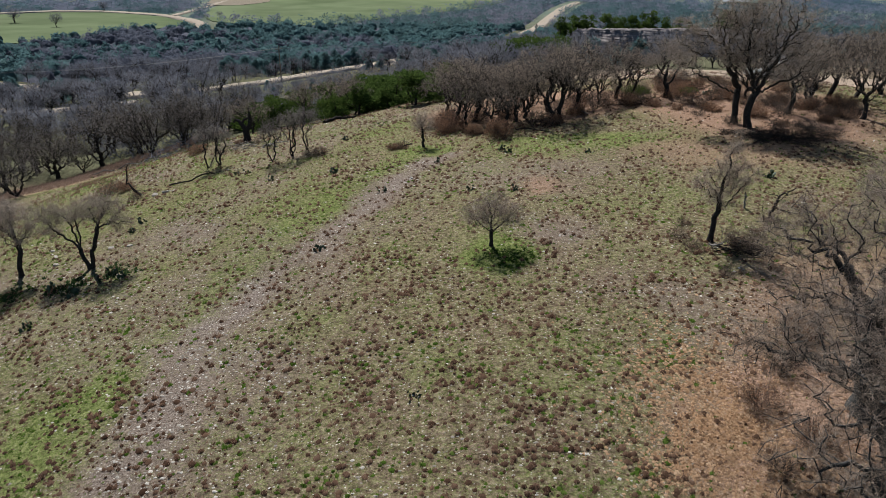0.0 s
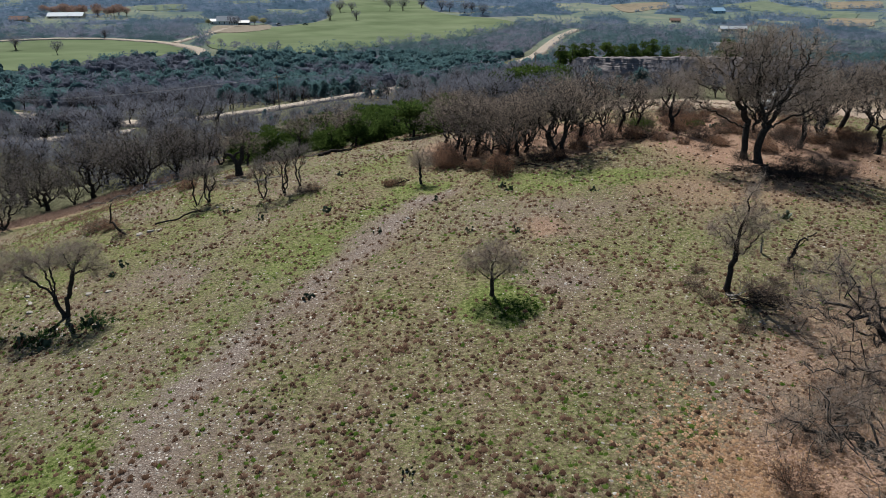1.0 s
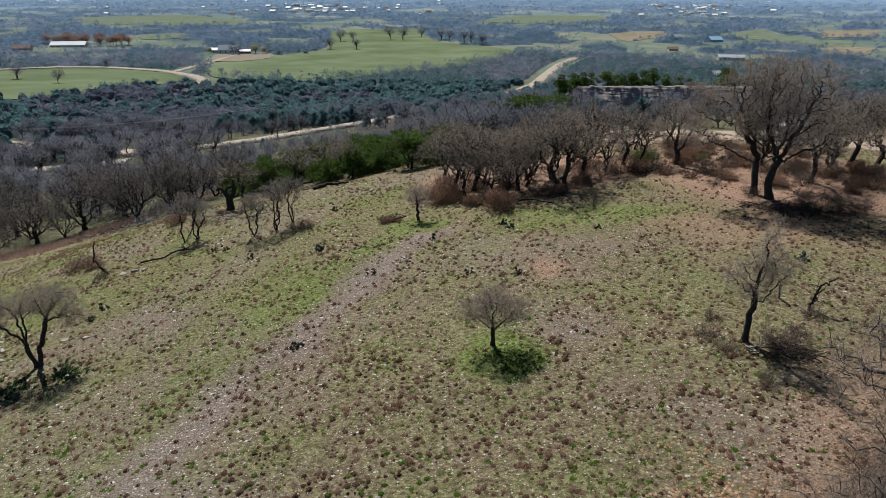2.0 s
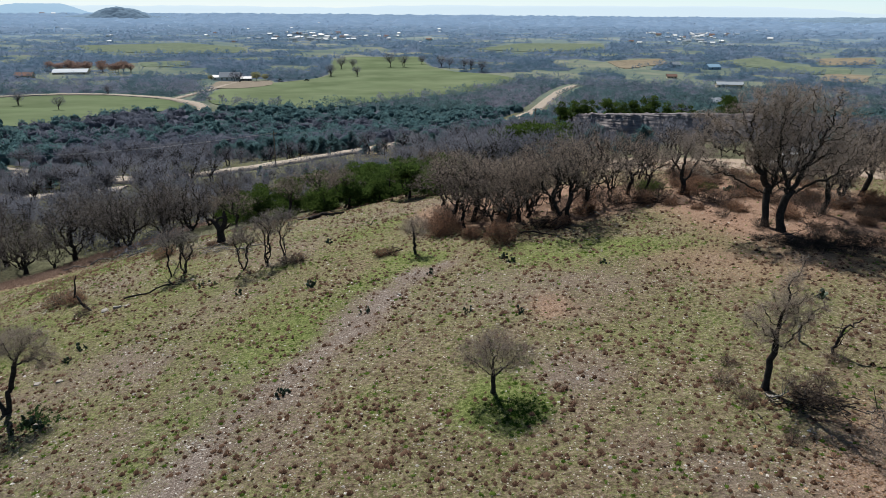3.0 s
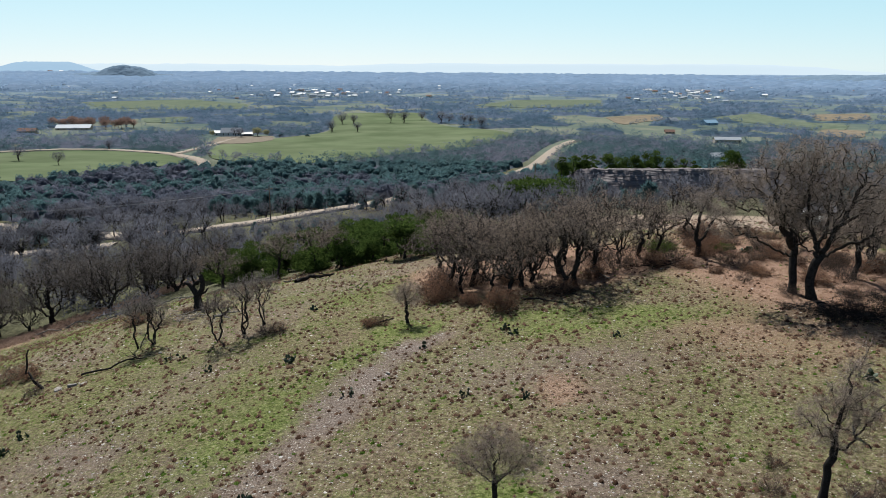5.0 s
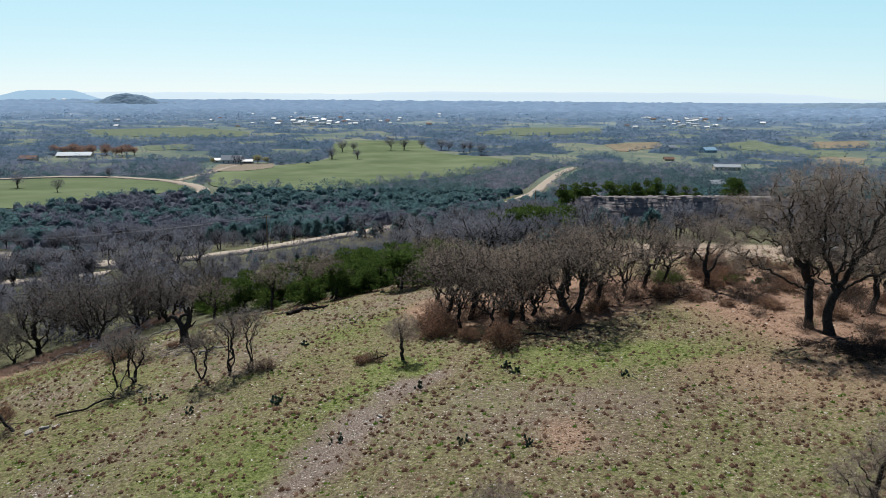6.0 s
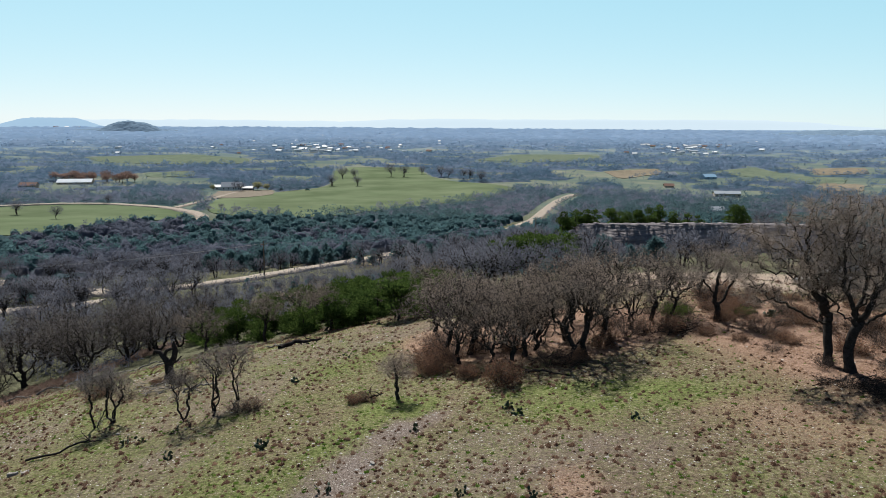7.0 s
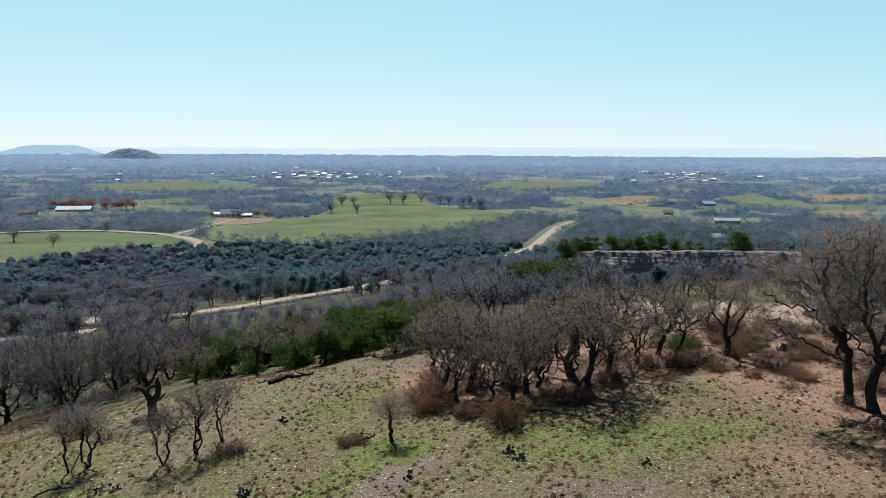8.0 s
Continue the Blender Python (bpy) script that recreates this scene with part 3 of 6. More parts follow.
def tufts(seed, centre, scale, blades, wide, tall, flare, core=0.62):
    """Grass tufts: rounded mounds, a low dense heart with thin blades radiating from it."""
    rng = np.random.default_rng(seed)
    n = len(centre)
    a = rng.uniform(0, 2 * np.pi, (n, blades))
    r = rng.random((n, blades)) ** 0.5
    k = scale[:, None] * rng.uniform(0.75, 1.2, (n, blades))
    foot = np.stack([np.cos(a) * r * 0.45 * flare * tall * k, np.sin(a) * r * 0.45 * flare * tall * k, np.zeros_like(a) - 0.02], -1) + centre[:, None, :]
    out = 0.6 * flare * r * tall * k
    tip = foot + np.stack([np.cos(a) * out + rng.normal(0, 0.02, a.shape), np.sin(a) * out + rng.normal(0, 0.02, a.shape), 0.02 + tall * np.sqrt(np.clip(1.05 - r ** 2, 0.05, 1)) * k], -1)
    b = rng.uniform(0, 2 * np.pi, (n, blades))
    side = np.stack([np.cos(b), np.sin(b), np.zeros_like(b)], -1) * (wide * 0.5 * scale[:, None, None])
    v = np.stack([foot - side, foot + side, tip], axis=2).reshape(-1, 3)
    f = np.arange(len(v)).reshape(-1, 3)
    c = np.arange(5) * np.pi * 0.4 + rng.uniform(0, 1, (n, 1))
    rim = np.stack([np.cos(c), np.sin(c), np.zeros_like(c) - 0.1], -1) * (flare * tall * 0.62 * scale)[:, None, None] * rng.uniform(0.7, 1.25, (n, 5, 1))
    top = np.stack([rng.normal(0, 0.02, n), rng.normal(0, 0.02, n), tall * core * scale], -1)[:, None, :]
    mound = np.concatenate([rim, top], 1) + centre[:, None, :]
    one = np.array([(k, (k + 1) % 5, 5) for k in range(5)])
    g = (one[None] + 6 * np.arange(n)[:, None, None]).reshape(-1, 3) + len(v)
    return np.concatenate([v, mound.reshape(-1, 3)]), np.concatenate([f, g])


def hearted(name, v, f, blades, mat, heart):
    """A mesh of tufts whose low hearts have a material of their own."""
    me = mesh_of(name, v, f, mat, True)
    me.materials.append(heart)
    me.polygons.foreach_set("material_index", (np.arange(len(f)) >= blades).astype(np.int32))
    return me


def juniper(seed, tall, wide, clumps, leaf, mat, blades=6):
    """A juniper: short trunk and a ragged crown of leafy sprays gathered in uneven masses."""
    rng = np.random.default_rng(seed)
    lobes = []
    for k in range(int(rng.integers(9, 14))):
        z = rng.uniform(0.12, 0.86)
        a, out = rng.uniform(0, 6.28), wide * 0.34 * (1.05 - z) * rng.uniform(0.3, 1.25)
        lobes.append((out * math.cos(a), out * math.sin(a), z * tall, wide * rng.uniform(0.13, 0.24) * (1.15 - 0.5 * z), tall * rng.uniform(0.09, 0.17)))
    lobes.append((0, 0, tall * 0.85, wide * 0.10, tall * 0.15))
    lobes = np.array(lobes)
    n = clumps
    k = rng.choice(len(lobes), n, p=lobes[:, 3] ** 2 / (lobes[:, 3] ** 2).sum())
    u = unit(rng.normal(0, 1, (n, 3)))
    reach = rng.uniform(0.45, 1.0, (n, 1)) ** 0.5 * np.stack([lobes[k, 3], lobes[k, 3], lobes[k, 4]], -1)
    p = lobes[k, :3] + u * reach
    p[:, 2] = np.maximum(p[:, 2], 0.06 * tall)
    d = unit(u[:, None, :] * 0.8 + np.array([0, 0, 0.75]) + rng.normal(0, 0.45, (n, blades, 3)))
    size = leaf * rng.uniform(0.5, 1.35, (n, blades, 1))
    s = unit(np.cross(d, rng.normal(0, 1, (n, blades, 3)))) * leaf * 0.17
    base = np.repeat(p[:, None, :], blades, 1) + rng.normal(0, leaf * 0.22, (n, blades, 3))
    v = np.stack([base - s, base + s, base + d * size], axis=2).reshape(-1, 3)
    st = Sticks()
    b = rng.uniform(0, 6.28)
    st.tube([(0, 0, -0.15), (0.06 * math.cos(b), 0.06 * math.sin(b), tall * 0.25), (0.2 * math.cos(b), 0.2 * math.sin(b), tall * 0.7)], [0.03 * tall, 0.022 * tall, 0.006 * tall], 6)
    return st.mesh("trunk", BARK), mesh_of("crown", v, np.arange(len(v)).reshape(-1, 3), mat)


def bare_small(seed, tall, wide, strokes, length, thickness, mat):
    """A leafless tree for the middle distance: trunk with forks, and a crown of fine strokes."""
    rng = np.random.default_rng(seed)
    st = Sticks()
    tips = []
    for q in range(rng.integers(1, 3)):
        b = rng.uniform(0, 6.28)
        foot = np.array([0.15 * math.cos(b), 0.15 * math.sin(b), -0.3])
        fork = np.array([0.08 * wide * math.cos(b), 0.08 * wide * math.sin(b), tall * rng.uniform(0.22, 0.34)])
        st.tube([foot, fork * 0.55 + foot * 0.45 + rng.normal(0, 0.06, 3), fork], [0.030 * tall, 0.024 * tall, 0.02 * tall], 6)
        for c in range(5):
            e = rng.uniform(0, 6.28)
            rr = wide * 0.36 * rng.uniform(0.4, 1)
            tip = np.array([rr * math.cos(e), rr * math.sin(e), tall * rng.uniform(0.6, 0.92)])
            mid = fork * 0.5 + tip * 0.5 + rng.normal(0, 0.035 * tall, 3)
            st.tube([fork, mid, tip], [0.016 * tall, 0.010 * tall, 0.004 * tall], 4)
            tips.append((fork, mid, tip))
            for g in range(3):
                t2 = mid + unit(rng.normal(0, 1, 3) + [0, 0, 0.5]) * wide * 0.22
                st.tube([mid, (mid + t2) / 2 + rng.normal(0, 0.02 * tall, 3), t2], [0.008 * tall, 0.006 * tall, 0.003 * tall], 3)
    n = strokes
    u = unit(rng.normal(0, 1, (n, 3)))
    lump = 0.80 + 0.22 * np.sin(3 * np.arctan2(u[:, 1], u[:, 0]) + seed) * np.cos(4 * u[:, 2] + seed)
    p = u * (rng.uniform(0.1, 1, (n, 1)) ** 0.4) * lump[:, None] * np.array([wide / 2, wide / 2, tall * 0.36]) + np.array([0, 0, tall * 0.63])
    d = unit(u * 0.6 + rng.normal(0, 0.6, (n, 3)) + np.array([0, 0, 0.35]))
    s = unit(np.cross(d, rng.normal(0, 1, (n, 3)))) * thickness / 2
    v = np.stack([p - s, p + s, p + d * length * rng.uniform(0.5, 1.3, (n, 1))], axis=1).reshape(-1, 3)
    return st.mesh("trunk", BARK), mesh_of("twig_crown", v, np.arange(len(v)).reshape(-1, 3), mat)


# ---- the ground, one sheet to the horizon ----
def spaced(knots):
    """Grid lines: pairs of a place and the step from there on."""
    out = []
    for (a, step), (b, _) in zip(knots, knots[1:]):
        out.extend(np.arange(a, b, step))
    return np.array(out + [knots[-1][0]])


gx = spaced([(-4900, 150), (-1500, 60), (-480, 20), (-120, 4), (-48, 0.9), (48, 4), (160, 20), (600, 60), (1500, 150), (4900, 1)])
gy = spaced([(-900, 150), (-120, 20), (-20, 4), (6, 0.9), (88, 3), (220, 12), (520, 40), (1400, 130), (4900, 1)])
X, Y = np.meshgrid(gx, gy)
Z = height(X, Y)
hillish = (np.abs(X) < 60) & (Y > -10) & (Y < 95)
Z = Z + np.where(hillish, 0.10 * (patches(X, Y, 0.9, 51, 2) - 0.5), 0)
nx, ny = len(gx), len(gy)
k = np.arange(nx * ny).reshape(ny, nx)
quads = np.stack([k[:-1, :-1], k[:-1, 1:], k[1:, 1:], k[1:, :-1]], -1).reshape(-1, 4)
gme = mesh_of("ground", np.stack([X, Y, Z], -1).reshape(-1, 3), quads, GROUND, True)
FAR = np.hypot(X, Y)
off_hill = np.maximum.reduce([ramp(Y, 80, 90), ramp(-X - 0.55 * Y, 4, 16), ramp(X, 42, 60)])
masks = {
    "stony": stony(X, Y) * (1 - off_hill), "green": greenness(X, Y) * (1 - off_hill),
    "leafy": leafy(X, Y), "wood": off_hill * ramp(patches(X, Y, 30, 61), 0.15, 0.4),
    # the last mask lets the painted haze blue take over with distance
    "sand": 1 - ramp(np.hypot((X - 36) / 25, (Y - 89) / 14) + 0.35 * (patches(X, Y, 6, 71) - 0.5), 0.75, 1.0), "plain": ramp(FAR, 380, 520), "remote_haze": ramp(FAR, 900, 3200),
}
for key, values in masks.items():
    gme.attributes.new(key, "FLOAT", "POINT").data.foreach_set("value", np.clip(values, 0, 1).astype(np.float32).ravel())
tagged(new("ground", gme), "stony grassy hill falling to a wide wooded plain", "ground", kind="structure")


def draped(name, poly, mat, label, lift, step, kind="structure", category="field"):
    """A patch of land with a softly uneven edge, laid on the ground."""
    edge = []
    for (ax, ay), (bx, by) in zip(poly, poly[1:] + poly[:1]):
        n = max(1, int(math.hypot(bx - ax, by - ay) / (step * 1.6)))
        edge.extend((ax + (bx - ax) * k / n, ay + (by - ay) * k / n) for k in range(n))
    p = np.array(edge)
    for _ in range(2):
        p = (np.roll(p, 1, 0) + 2 * p + np.roll(p, -1, 0)) / 4
    p = p + step * 0.8 * np.stack([patches(p[:, 0], p[:, 1], step * 4, 5) - 0.5, patches(p[:, 0], p[:, 1], step * 4, 6) - 0.5], -1)
    bm = bmesh.new()
    bm.faces.new([bm.verts.new((x, y, 0)) for x, y in p])
    for axis, normal in ((0, (1, 0, 0)), (1, (0, 1, 0))):
        for at in np.arange(p[:, axis].min() + 18, p[:, axis].max(), 22.0):
            bmesh.ops.bisect_plane(bm, geom=bm.verts[:] + bm.edges[:] + bm.faces[:], plane_co=(at, at, 0), plane_no=normal)
    co = np.array([v.co for v in bm.verts])
    for v, z in zip(bm.verts, height(co[:, 0], co[:, 1])):
        v.co.z = z + lift
    rim = bmesh.ops.extrude_edge_only(bm, edges=[e for e in bm.edges if len(e.link_faces) == 1])
    for v in rim["geom"]:
        if isinstance(v, bmesh.types.BMVert):
            v.co.z -= 1.5
    bmesh.ops.recalc_face_normals(bm, faces=bm.faces)
    if sum(f.normal.z for f in bm.faces) < 0:
        bmesh.ops.reverse_faces(bm, faces=bm.faces)
    me = bpy.data.meshes.new(name)
    bm.to_mesh(me)
    bm.free()
    me.materials.append(mat)
    return tagged(new(name, me), label, category, kind=kind)


def ribbon(name, line, width, mat, label, lift=0.2, step=4.0):
    """A road laid on the ground, with worn uneven edges."""
    pts = np.array(line, float)
    s = np.concatenate([[0], np.cumsum(np.hypot(*np.diff(pts, axis=0).T))])
    at = np.arange(0, s[-1], step)
    p = np.stack([np.interp(at, s, pts[:, 0]), np.interp(at, s, pts[:, 1])], -1)
    for _ in range(6):
        p[1:-1] = (p[:-2] + 2 * p[1:-1] + p[2:]) / 4
    d = unit(np.gradient(p, axis=0))
    nrm = np.stack([-d[:, 1], d[:, 0]], -1)
    rows = []
    for u in (-1.12, -1, -0.5, 0, 0.5, 1, 1.12):
        edge = width / 2 * u * (1 + (0.22 * (patches(p[:, 0] + 40 * u, p[:, 1], 9, 8) - 0.5)))
        q = p + nrm * edge[:, None]
        rows.append(np.column_stack([q, height(q[:, 0], q[:, 1]) + (lift if abs(u) <= 1 else -0.3) + 0.06 * (1 - min(1, abs(u)))]))
    v = np.stack(rows, 1)
    n, m = v.shape[:2]
    i = np.arange(n * m).reshape(n, m)
    f = np.stack([i[:-1, :-1], i[:-1, 1:], i[1:, 1:], i[1:, :-1]], -1).reshape(-1, 4)
    return tagged(new(name, mesh_of(name, v.reshape(-1, 3), f, mat, True)), label, "road", kind="structure")


ribbon("road_valley", ROAD_MAIN, 6.4, ROAD, "pale caliche gravel road through the wooded valley", 0.55)
ribbon("road_near", ROAD_NEAR, 5.0, ROAD, "pale dirt track below the hill", 0.3)
ribbon("road_field", ROAD_FIELD, 7.0, ROAD, "pale road curving along the green pasture", 0.6)
ribbon("road_drive", DRIVE, 4.0, ROAD, "pale driveway crossing the pasture to the farmhouse", 0.7)
draped("field_west", PASTURE_WEST, PASTURE, "smooth green pasture beside the curving road", 0.4, 4.0)
draped("field_east", PASTURE_EAST, PASTURE, "wide green pasture with scattered bare trees", 0.4, 5.0)
draped("yard_house", YARD_HOUSE, YARD, "pale gravel yard round the farmhouse", 0.65, 3.0, category="yard")
for i, poly in enumerate(FAR_FIELDS):
    draped("field_far", poly, STUBBLE if i in (1, 2, 3) else FAR_FIELD, "dry tan field on the plain" if i in (1, 2, 3) else "pale green field on the plain", 0.45, 6.0)


# ---- distant hills ----
def far_hill(name, x, y, wide, deep, tall, mat, label, flat=0.0, seed=1):
    u = np.linspace(-1, 1, 70)
    a, b = np.meshgrid(u, u)
    r = np.hypot(a, b)
    h = np.clip((1 - ramp(r, flat, 1.0)) * (0.9 + 0.25 * patches(a * 10, b * 10, 3, seed)), 0, 2)
    h += (8.0 / tall) * (patches(a * wide / 2, b * deep / 2, 9.0 if wide < 600 else 30.0, seed + 1, 2) - 0.5) * (h > 0.02)
    px, py = x + a * wide / 2, y + b * deep / 2
    z = height(px, py) - 3 + h * tall
    i = np.arange(4900).reshape(70, 70)
    f = np.stack([i[:-1, :-1], i[:-1, 1:], i[1:, 1:], i[1:, :-1]], -1).reshape(-1, 4)
    return tagged(new(name, mesh_of(name, np.stack([px, py, z], -1).reshape(-1, 3), f, mat, True)), label, "hill", kind="structure")


far_hill("backdrop_knoll", -1488, 3480, 370, 370, 52, HILL_HAZED, "wooded cone-shaped hill rising from the plain", 0.22, 3)
far_hill("backdrop_rise", -1530, 3560, 900, 500, 16, HILL_HAZED, "low wooded shoulder below the cone-shaped hill", 0.2, 5)
far_hill("backdrop_mesa", -2265, 4200, 700, 500, 50, HILL_GLOW_BLUE, "flat-topped hill on the horizon, glowing haze blue", 0.35, 7)
far_hill("backdrop_mesa", -2880, 4150, 560, 500, 40, HILL_GLOW_BLUE, "rounded hill on the horizon, glowing haze blue", 0.2, 9)
far_hill("backdrop_ridge", 900, 4650, 4600, 300, 58, HILL_GLOW_PALE, "long low ridge on the horizon, glowing haze blue", 0.5, 11)
far_hill("backdrop_ridge", -1500, 4700, 3000, 300, 42, HILL_GLOW_PALE, "long low ridge on the horizon, glowing haze blue", 0.5, 13)
far_hill("backdrop_rise", 2050, 3500, 1300, 600, 26, HILL_HAZED, "low wooded rise with pale houses", 0.3, 15)


# ---- trees of the hilltop ----
OAK = "leafless grey-brown oak with crooked limbs on the stony hill"
tree_thing("small_oak", grow(101, 3.2, 2.8, (-0.06, 0), 1, 0.13, 0.062, 11000, 0.30, 0.008, [(0, 0, 1.9, 1.35, 1.2, 0.8), (-0.9, 0.1, 1.8, 0.9, 0.8, 0.65), (0.95, -0.1, 1.9, 0.9, 0.8, 0.65), (0.1, 0, 2.6, 0.9, 0.9, 0.45), (-1.2, 0, 1.4, 0.5, 0.4, 0.3), (1.2, 0.2, 1.5, 0.5, 0.5, 0.35)], seeds=560, crook=0.24, finest=0.0008, twig=TWIG_PALE), stand(2.66, 33.0, 0), "small round-crowned bare oak with a bent trunk in green grass")
tree_thing("slender_oak", grow(119, 6.0, 3.4, (0.06, 0.0), 1, 0.14, 0.044, 9500, 0.34, 0.010, [(-0.3, 0, 2.9, 0.6, 0.6, 0.9), (0.6, 0, 3.2, 0.8, 0.8, 1.0), (0.5, 0, 5.0, 0.5, 0.5, 0.9), (1.3, 0, 3.6, 0.7, 0.7, 0.6), (-0.8, 0, 3.3, 0.6, 0.6, 0.6), (0.2, 0, 2.3, 0.9, 0.8, 0.5), (0.3, 0, 4.1, 0.7, 0.7, 0.9)], seeds=480, crook=0.15, finest=0.0013), stand(13.85, 32.2, 0), "tall slender dark bare oak with twisted limbs above a brush pile")
tree_thing("great_oak", grow(127, 10.2, 9.0, (-0.08, 0.0), 1, 0.24, 0.052, 30000, 0.38, 0.014, [(-0.5, 0, 8.0, 2.2, 2.2, 2.1), (2.0, 0.4, 7.8, 2.3, 2.4, 2.1), (3.6, 0, 5.6, 1.8, 2.0, 1.6), (0.8, -1.6, 6.2, 2.2, 1.6, 1.6), (1.5, 2.0, 6.6, 2.2, 1.8, 1.8), (3.2, -0.8, 3.2, 1.0, 0.9, 1.2), (-1.6, 0.6, 5.2, 1.6, 1.6, 1.3), (0.4, 0, 4.4, 1.4, 1.4, 1.0)], seeds=1300, crook=0.34, step=0.27, finest=0.0012), stand(23.6, 52.7, 0), "great spreading bare oak with a thick dark trunk")
tree_thing("great_oak", grow(131, 10.2, 8.0, (-0.04, 0.0), 1, 0.26, 0.046, 25000, 0.38, 0.014, [(-1.2, 0, 8.2, 2.2, 2.0, 1.9), (-3.8, 0.3, 6.8, 2.0, 2.0, 1.7), (-4.6, -0.4, 4.6, 1.6, 1.5, 1.1), (0.9, 0.6, 8.6, 1.6, 1.6, 1.4), (-1.8, -1.4, 6.0, 1.8, 1.4, 1.4), (0.6, 0, 6.0, 1.3, 1.3, 1.2), (-1.0, 0.4, 5.0, 1.4, 1.4, 0.9)], seeds=1100, crook=0.34, step=0.27, finest=0.0012), stand(23.0, 53.9, 0), "tall bare oak with a straight dark trunk and long rising limbs")
tree_thing("valley_oak", grow(137, 6.2, 5.0, (0.2, 0), 1, 0.2, 0.06, 6000, 0.45, 0.018), stand(28.7, 57.2), OAK)
tree_thing("spreading_oak", grow(139, 5.2, 5.0, (-0.02, 0), 1, 0.26, 0.08, 8000, 0.40, 0.011, [(-1.6, 0, 3.4, 1.0, 1.0, 0.6), (1.6, 0, 3.6, 1.2, 1.1, 0.6), (0.2, 0.3, 4.4, 1.3, 1.2, 0.8), (0.6, -0.5, 3.6, 1.1, 1.0, 0.6)], seeds=450), stand(20.5, 64.0, 0), "wide-spreading bare oak with a dark crooked trunk")
tree_thing("small_oak", grow(149, 3.1, 2.3, (-0.15, 0), 1, 0.16, 0.065, 5000, 0.32, 0.009, seeds=350), stand(-1.4, 53.1, 0), "small leaning bare oak with a low shadow on grass")
tree_thing("twin_oak", grow(151, 4.6, 5.0, (0.0, 0), 2, 0.24, 0.064, 14000, 0.38, 0.010, [(-1.6, 0, 3.3, 0.9, 0.9, 0.7), (1.3, 0, 3.7, 1.3, 1.1, 0.8), (-0.2, 0.2, 3.4, 1.0, 1.0, 0.6), (2.2, 0, 2.9, 0.7, 0.7, 0.5), (-1.9, 0, 2.3, 0.7, 0.7, 0.35)], seeds=600), stand(-20.2, 35.7, 0), "bare oak with two forked trunks on the slope")
tree_thing("small_oak", grow(157, 5.0, 3.4, (-0.03, 0), 1, 0.28, 0.055, 11000, 0.38, 0.010, seeds=450, low=0.36), stand(-24.7, 36.2, 10), "upright bare oak on the rocky slope")
for i, (x, y, h, w, s) in enumerate([(-18.6, 53.3, 3.9, 2.4, 4), (-17.8, 53.8, 3.4, 2.2, 3), (-13.2, 52.4, 3.4, 2.4, 3), (-11.9, 53.6, 3.9, 2.6, 3), (-10.9, 55.0, 3.8, 2.6, 4)]):
    tree_thing("scrub_oak", grow(170 + i, h, w, (0.2 * (-1) ** i, 0.1), s, 0.40, 0.048, 3000, 0.36, 0.010, seeds=200, crook=0.70, low=0.45, finest=0.0019, twig=TWIG_GREY), stand(x, y, 60 * i), "thin bare scrub oak in a small stand", group="scrub oaks on the slope")
tree_thing("spreading_oak", grow(190, 9.4, 11.0, (-0.1, 0), 3, 0.12, 0.200, 64000, 0.34, 0.0095, seeds=1300, step=0.25, low=0.12, crook=0.40, twig=TWIG_PALE, bark=LICHEN, finest=0.0012), stand(12.6, 12.4, 0), "broad bare oak with grey twisted limbs over fallen leaves", group="oaks at the hill's side")
tree_thing("spreading_oak", grow(191, 10.2, 9.6, (-0.1, 0), 2, 0.16, 0.155, 68000, 0.34, 0.0095, [(-4.6, -0.6, 3.0, 1.7, 1.5, 1.1), (-3.0, -0.3, 4.4, 1.6, 1.6, 1.2), (-2.6, 1.5, 6.0, 2.1, 2.0, 1.5), (0, 0, 7.8, 2.2, 2.2, 1.7), (2, -1, 6, 2.2, 2.2, 1.6), (1, 2.4, 6.2, 2.0, 2.0, 1.5), (-1, -2, 5.4, 1.8, 1.6, 1.2), (3.4, 1, 4.6, 1.7, 1.7, 1.1)], seeds=1300, step=0.25, crook=0.36, twig=TWIG_PALE, bark=LICHEN, finest=0.0012), stand(15.3, 19.2, 0), "tall bare oak with dark limbs among brush", group="oaks at the hill's side")
tree_thing("spreading_oak", grow(192, 8.6, 8.0, (0.0, 0), 1, 0.16, 0.075, 32000, 0.38, 0.009, seeds=900, low=0.3, twig=TWIG_PALE, bark=LICHEN, finest=0.0008), stand(19.2, 14.4, 140), "broad bare oak with grey twisted limbs over fallen leaves", group="oaks at the hill's side")
tree_thing("spreading_oak", grow(193, 6.8, 6.5, (0.05, 0), 1, 0.2, 0.06, 14000, 0.42, 0.010, seeds=700, low=0.3), stand(21.0, 27.0, 210), "broad bare oak with grey twisted limbs over fallen leaves", group="oaks at the hill's side")

OAKS = [grow(200 + i, 6.6, 6.8 + (i % 3) * 0.9, ((-1) ** i * 0.6, 0.3 - 0.2 * (i % 4)), 1 + (i % 3 == 0), 0.20 + 0.03 * (i % 3), 0.056, 6200, 0.33, 0.017, seeds=440, crook=0.66, low=0.32, finest=0.0017) for i in range(7)]
CLUSTER = [(8.8, 57.6), (10.1, 58.4), (5.4, 57.5), (6.3, 59.2), (3.0, 61.5), (1.2, 62.0), (3.8, 64.2), (7.5, 63.0), (9.6, 62.2), (12.0, 62.0), (14.2, 63.6), (16.4, 65.6), (18.0, 66.4), (2.0, 67.0), (5.5, 68.2), (9.0, 69.0), (12.5, 69.0), (0.4, 70.5), (4.0, 73.0), (8.0, 74.5), (15.0, 71.5), (19.0, 72.0), (22.5, 72.5)]
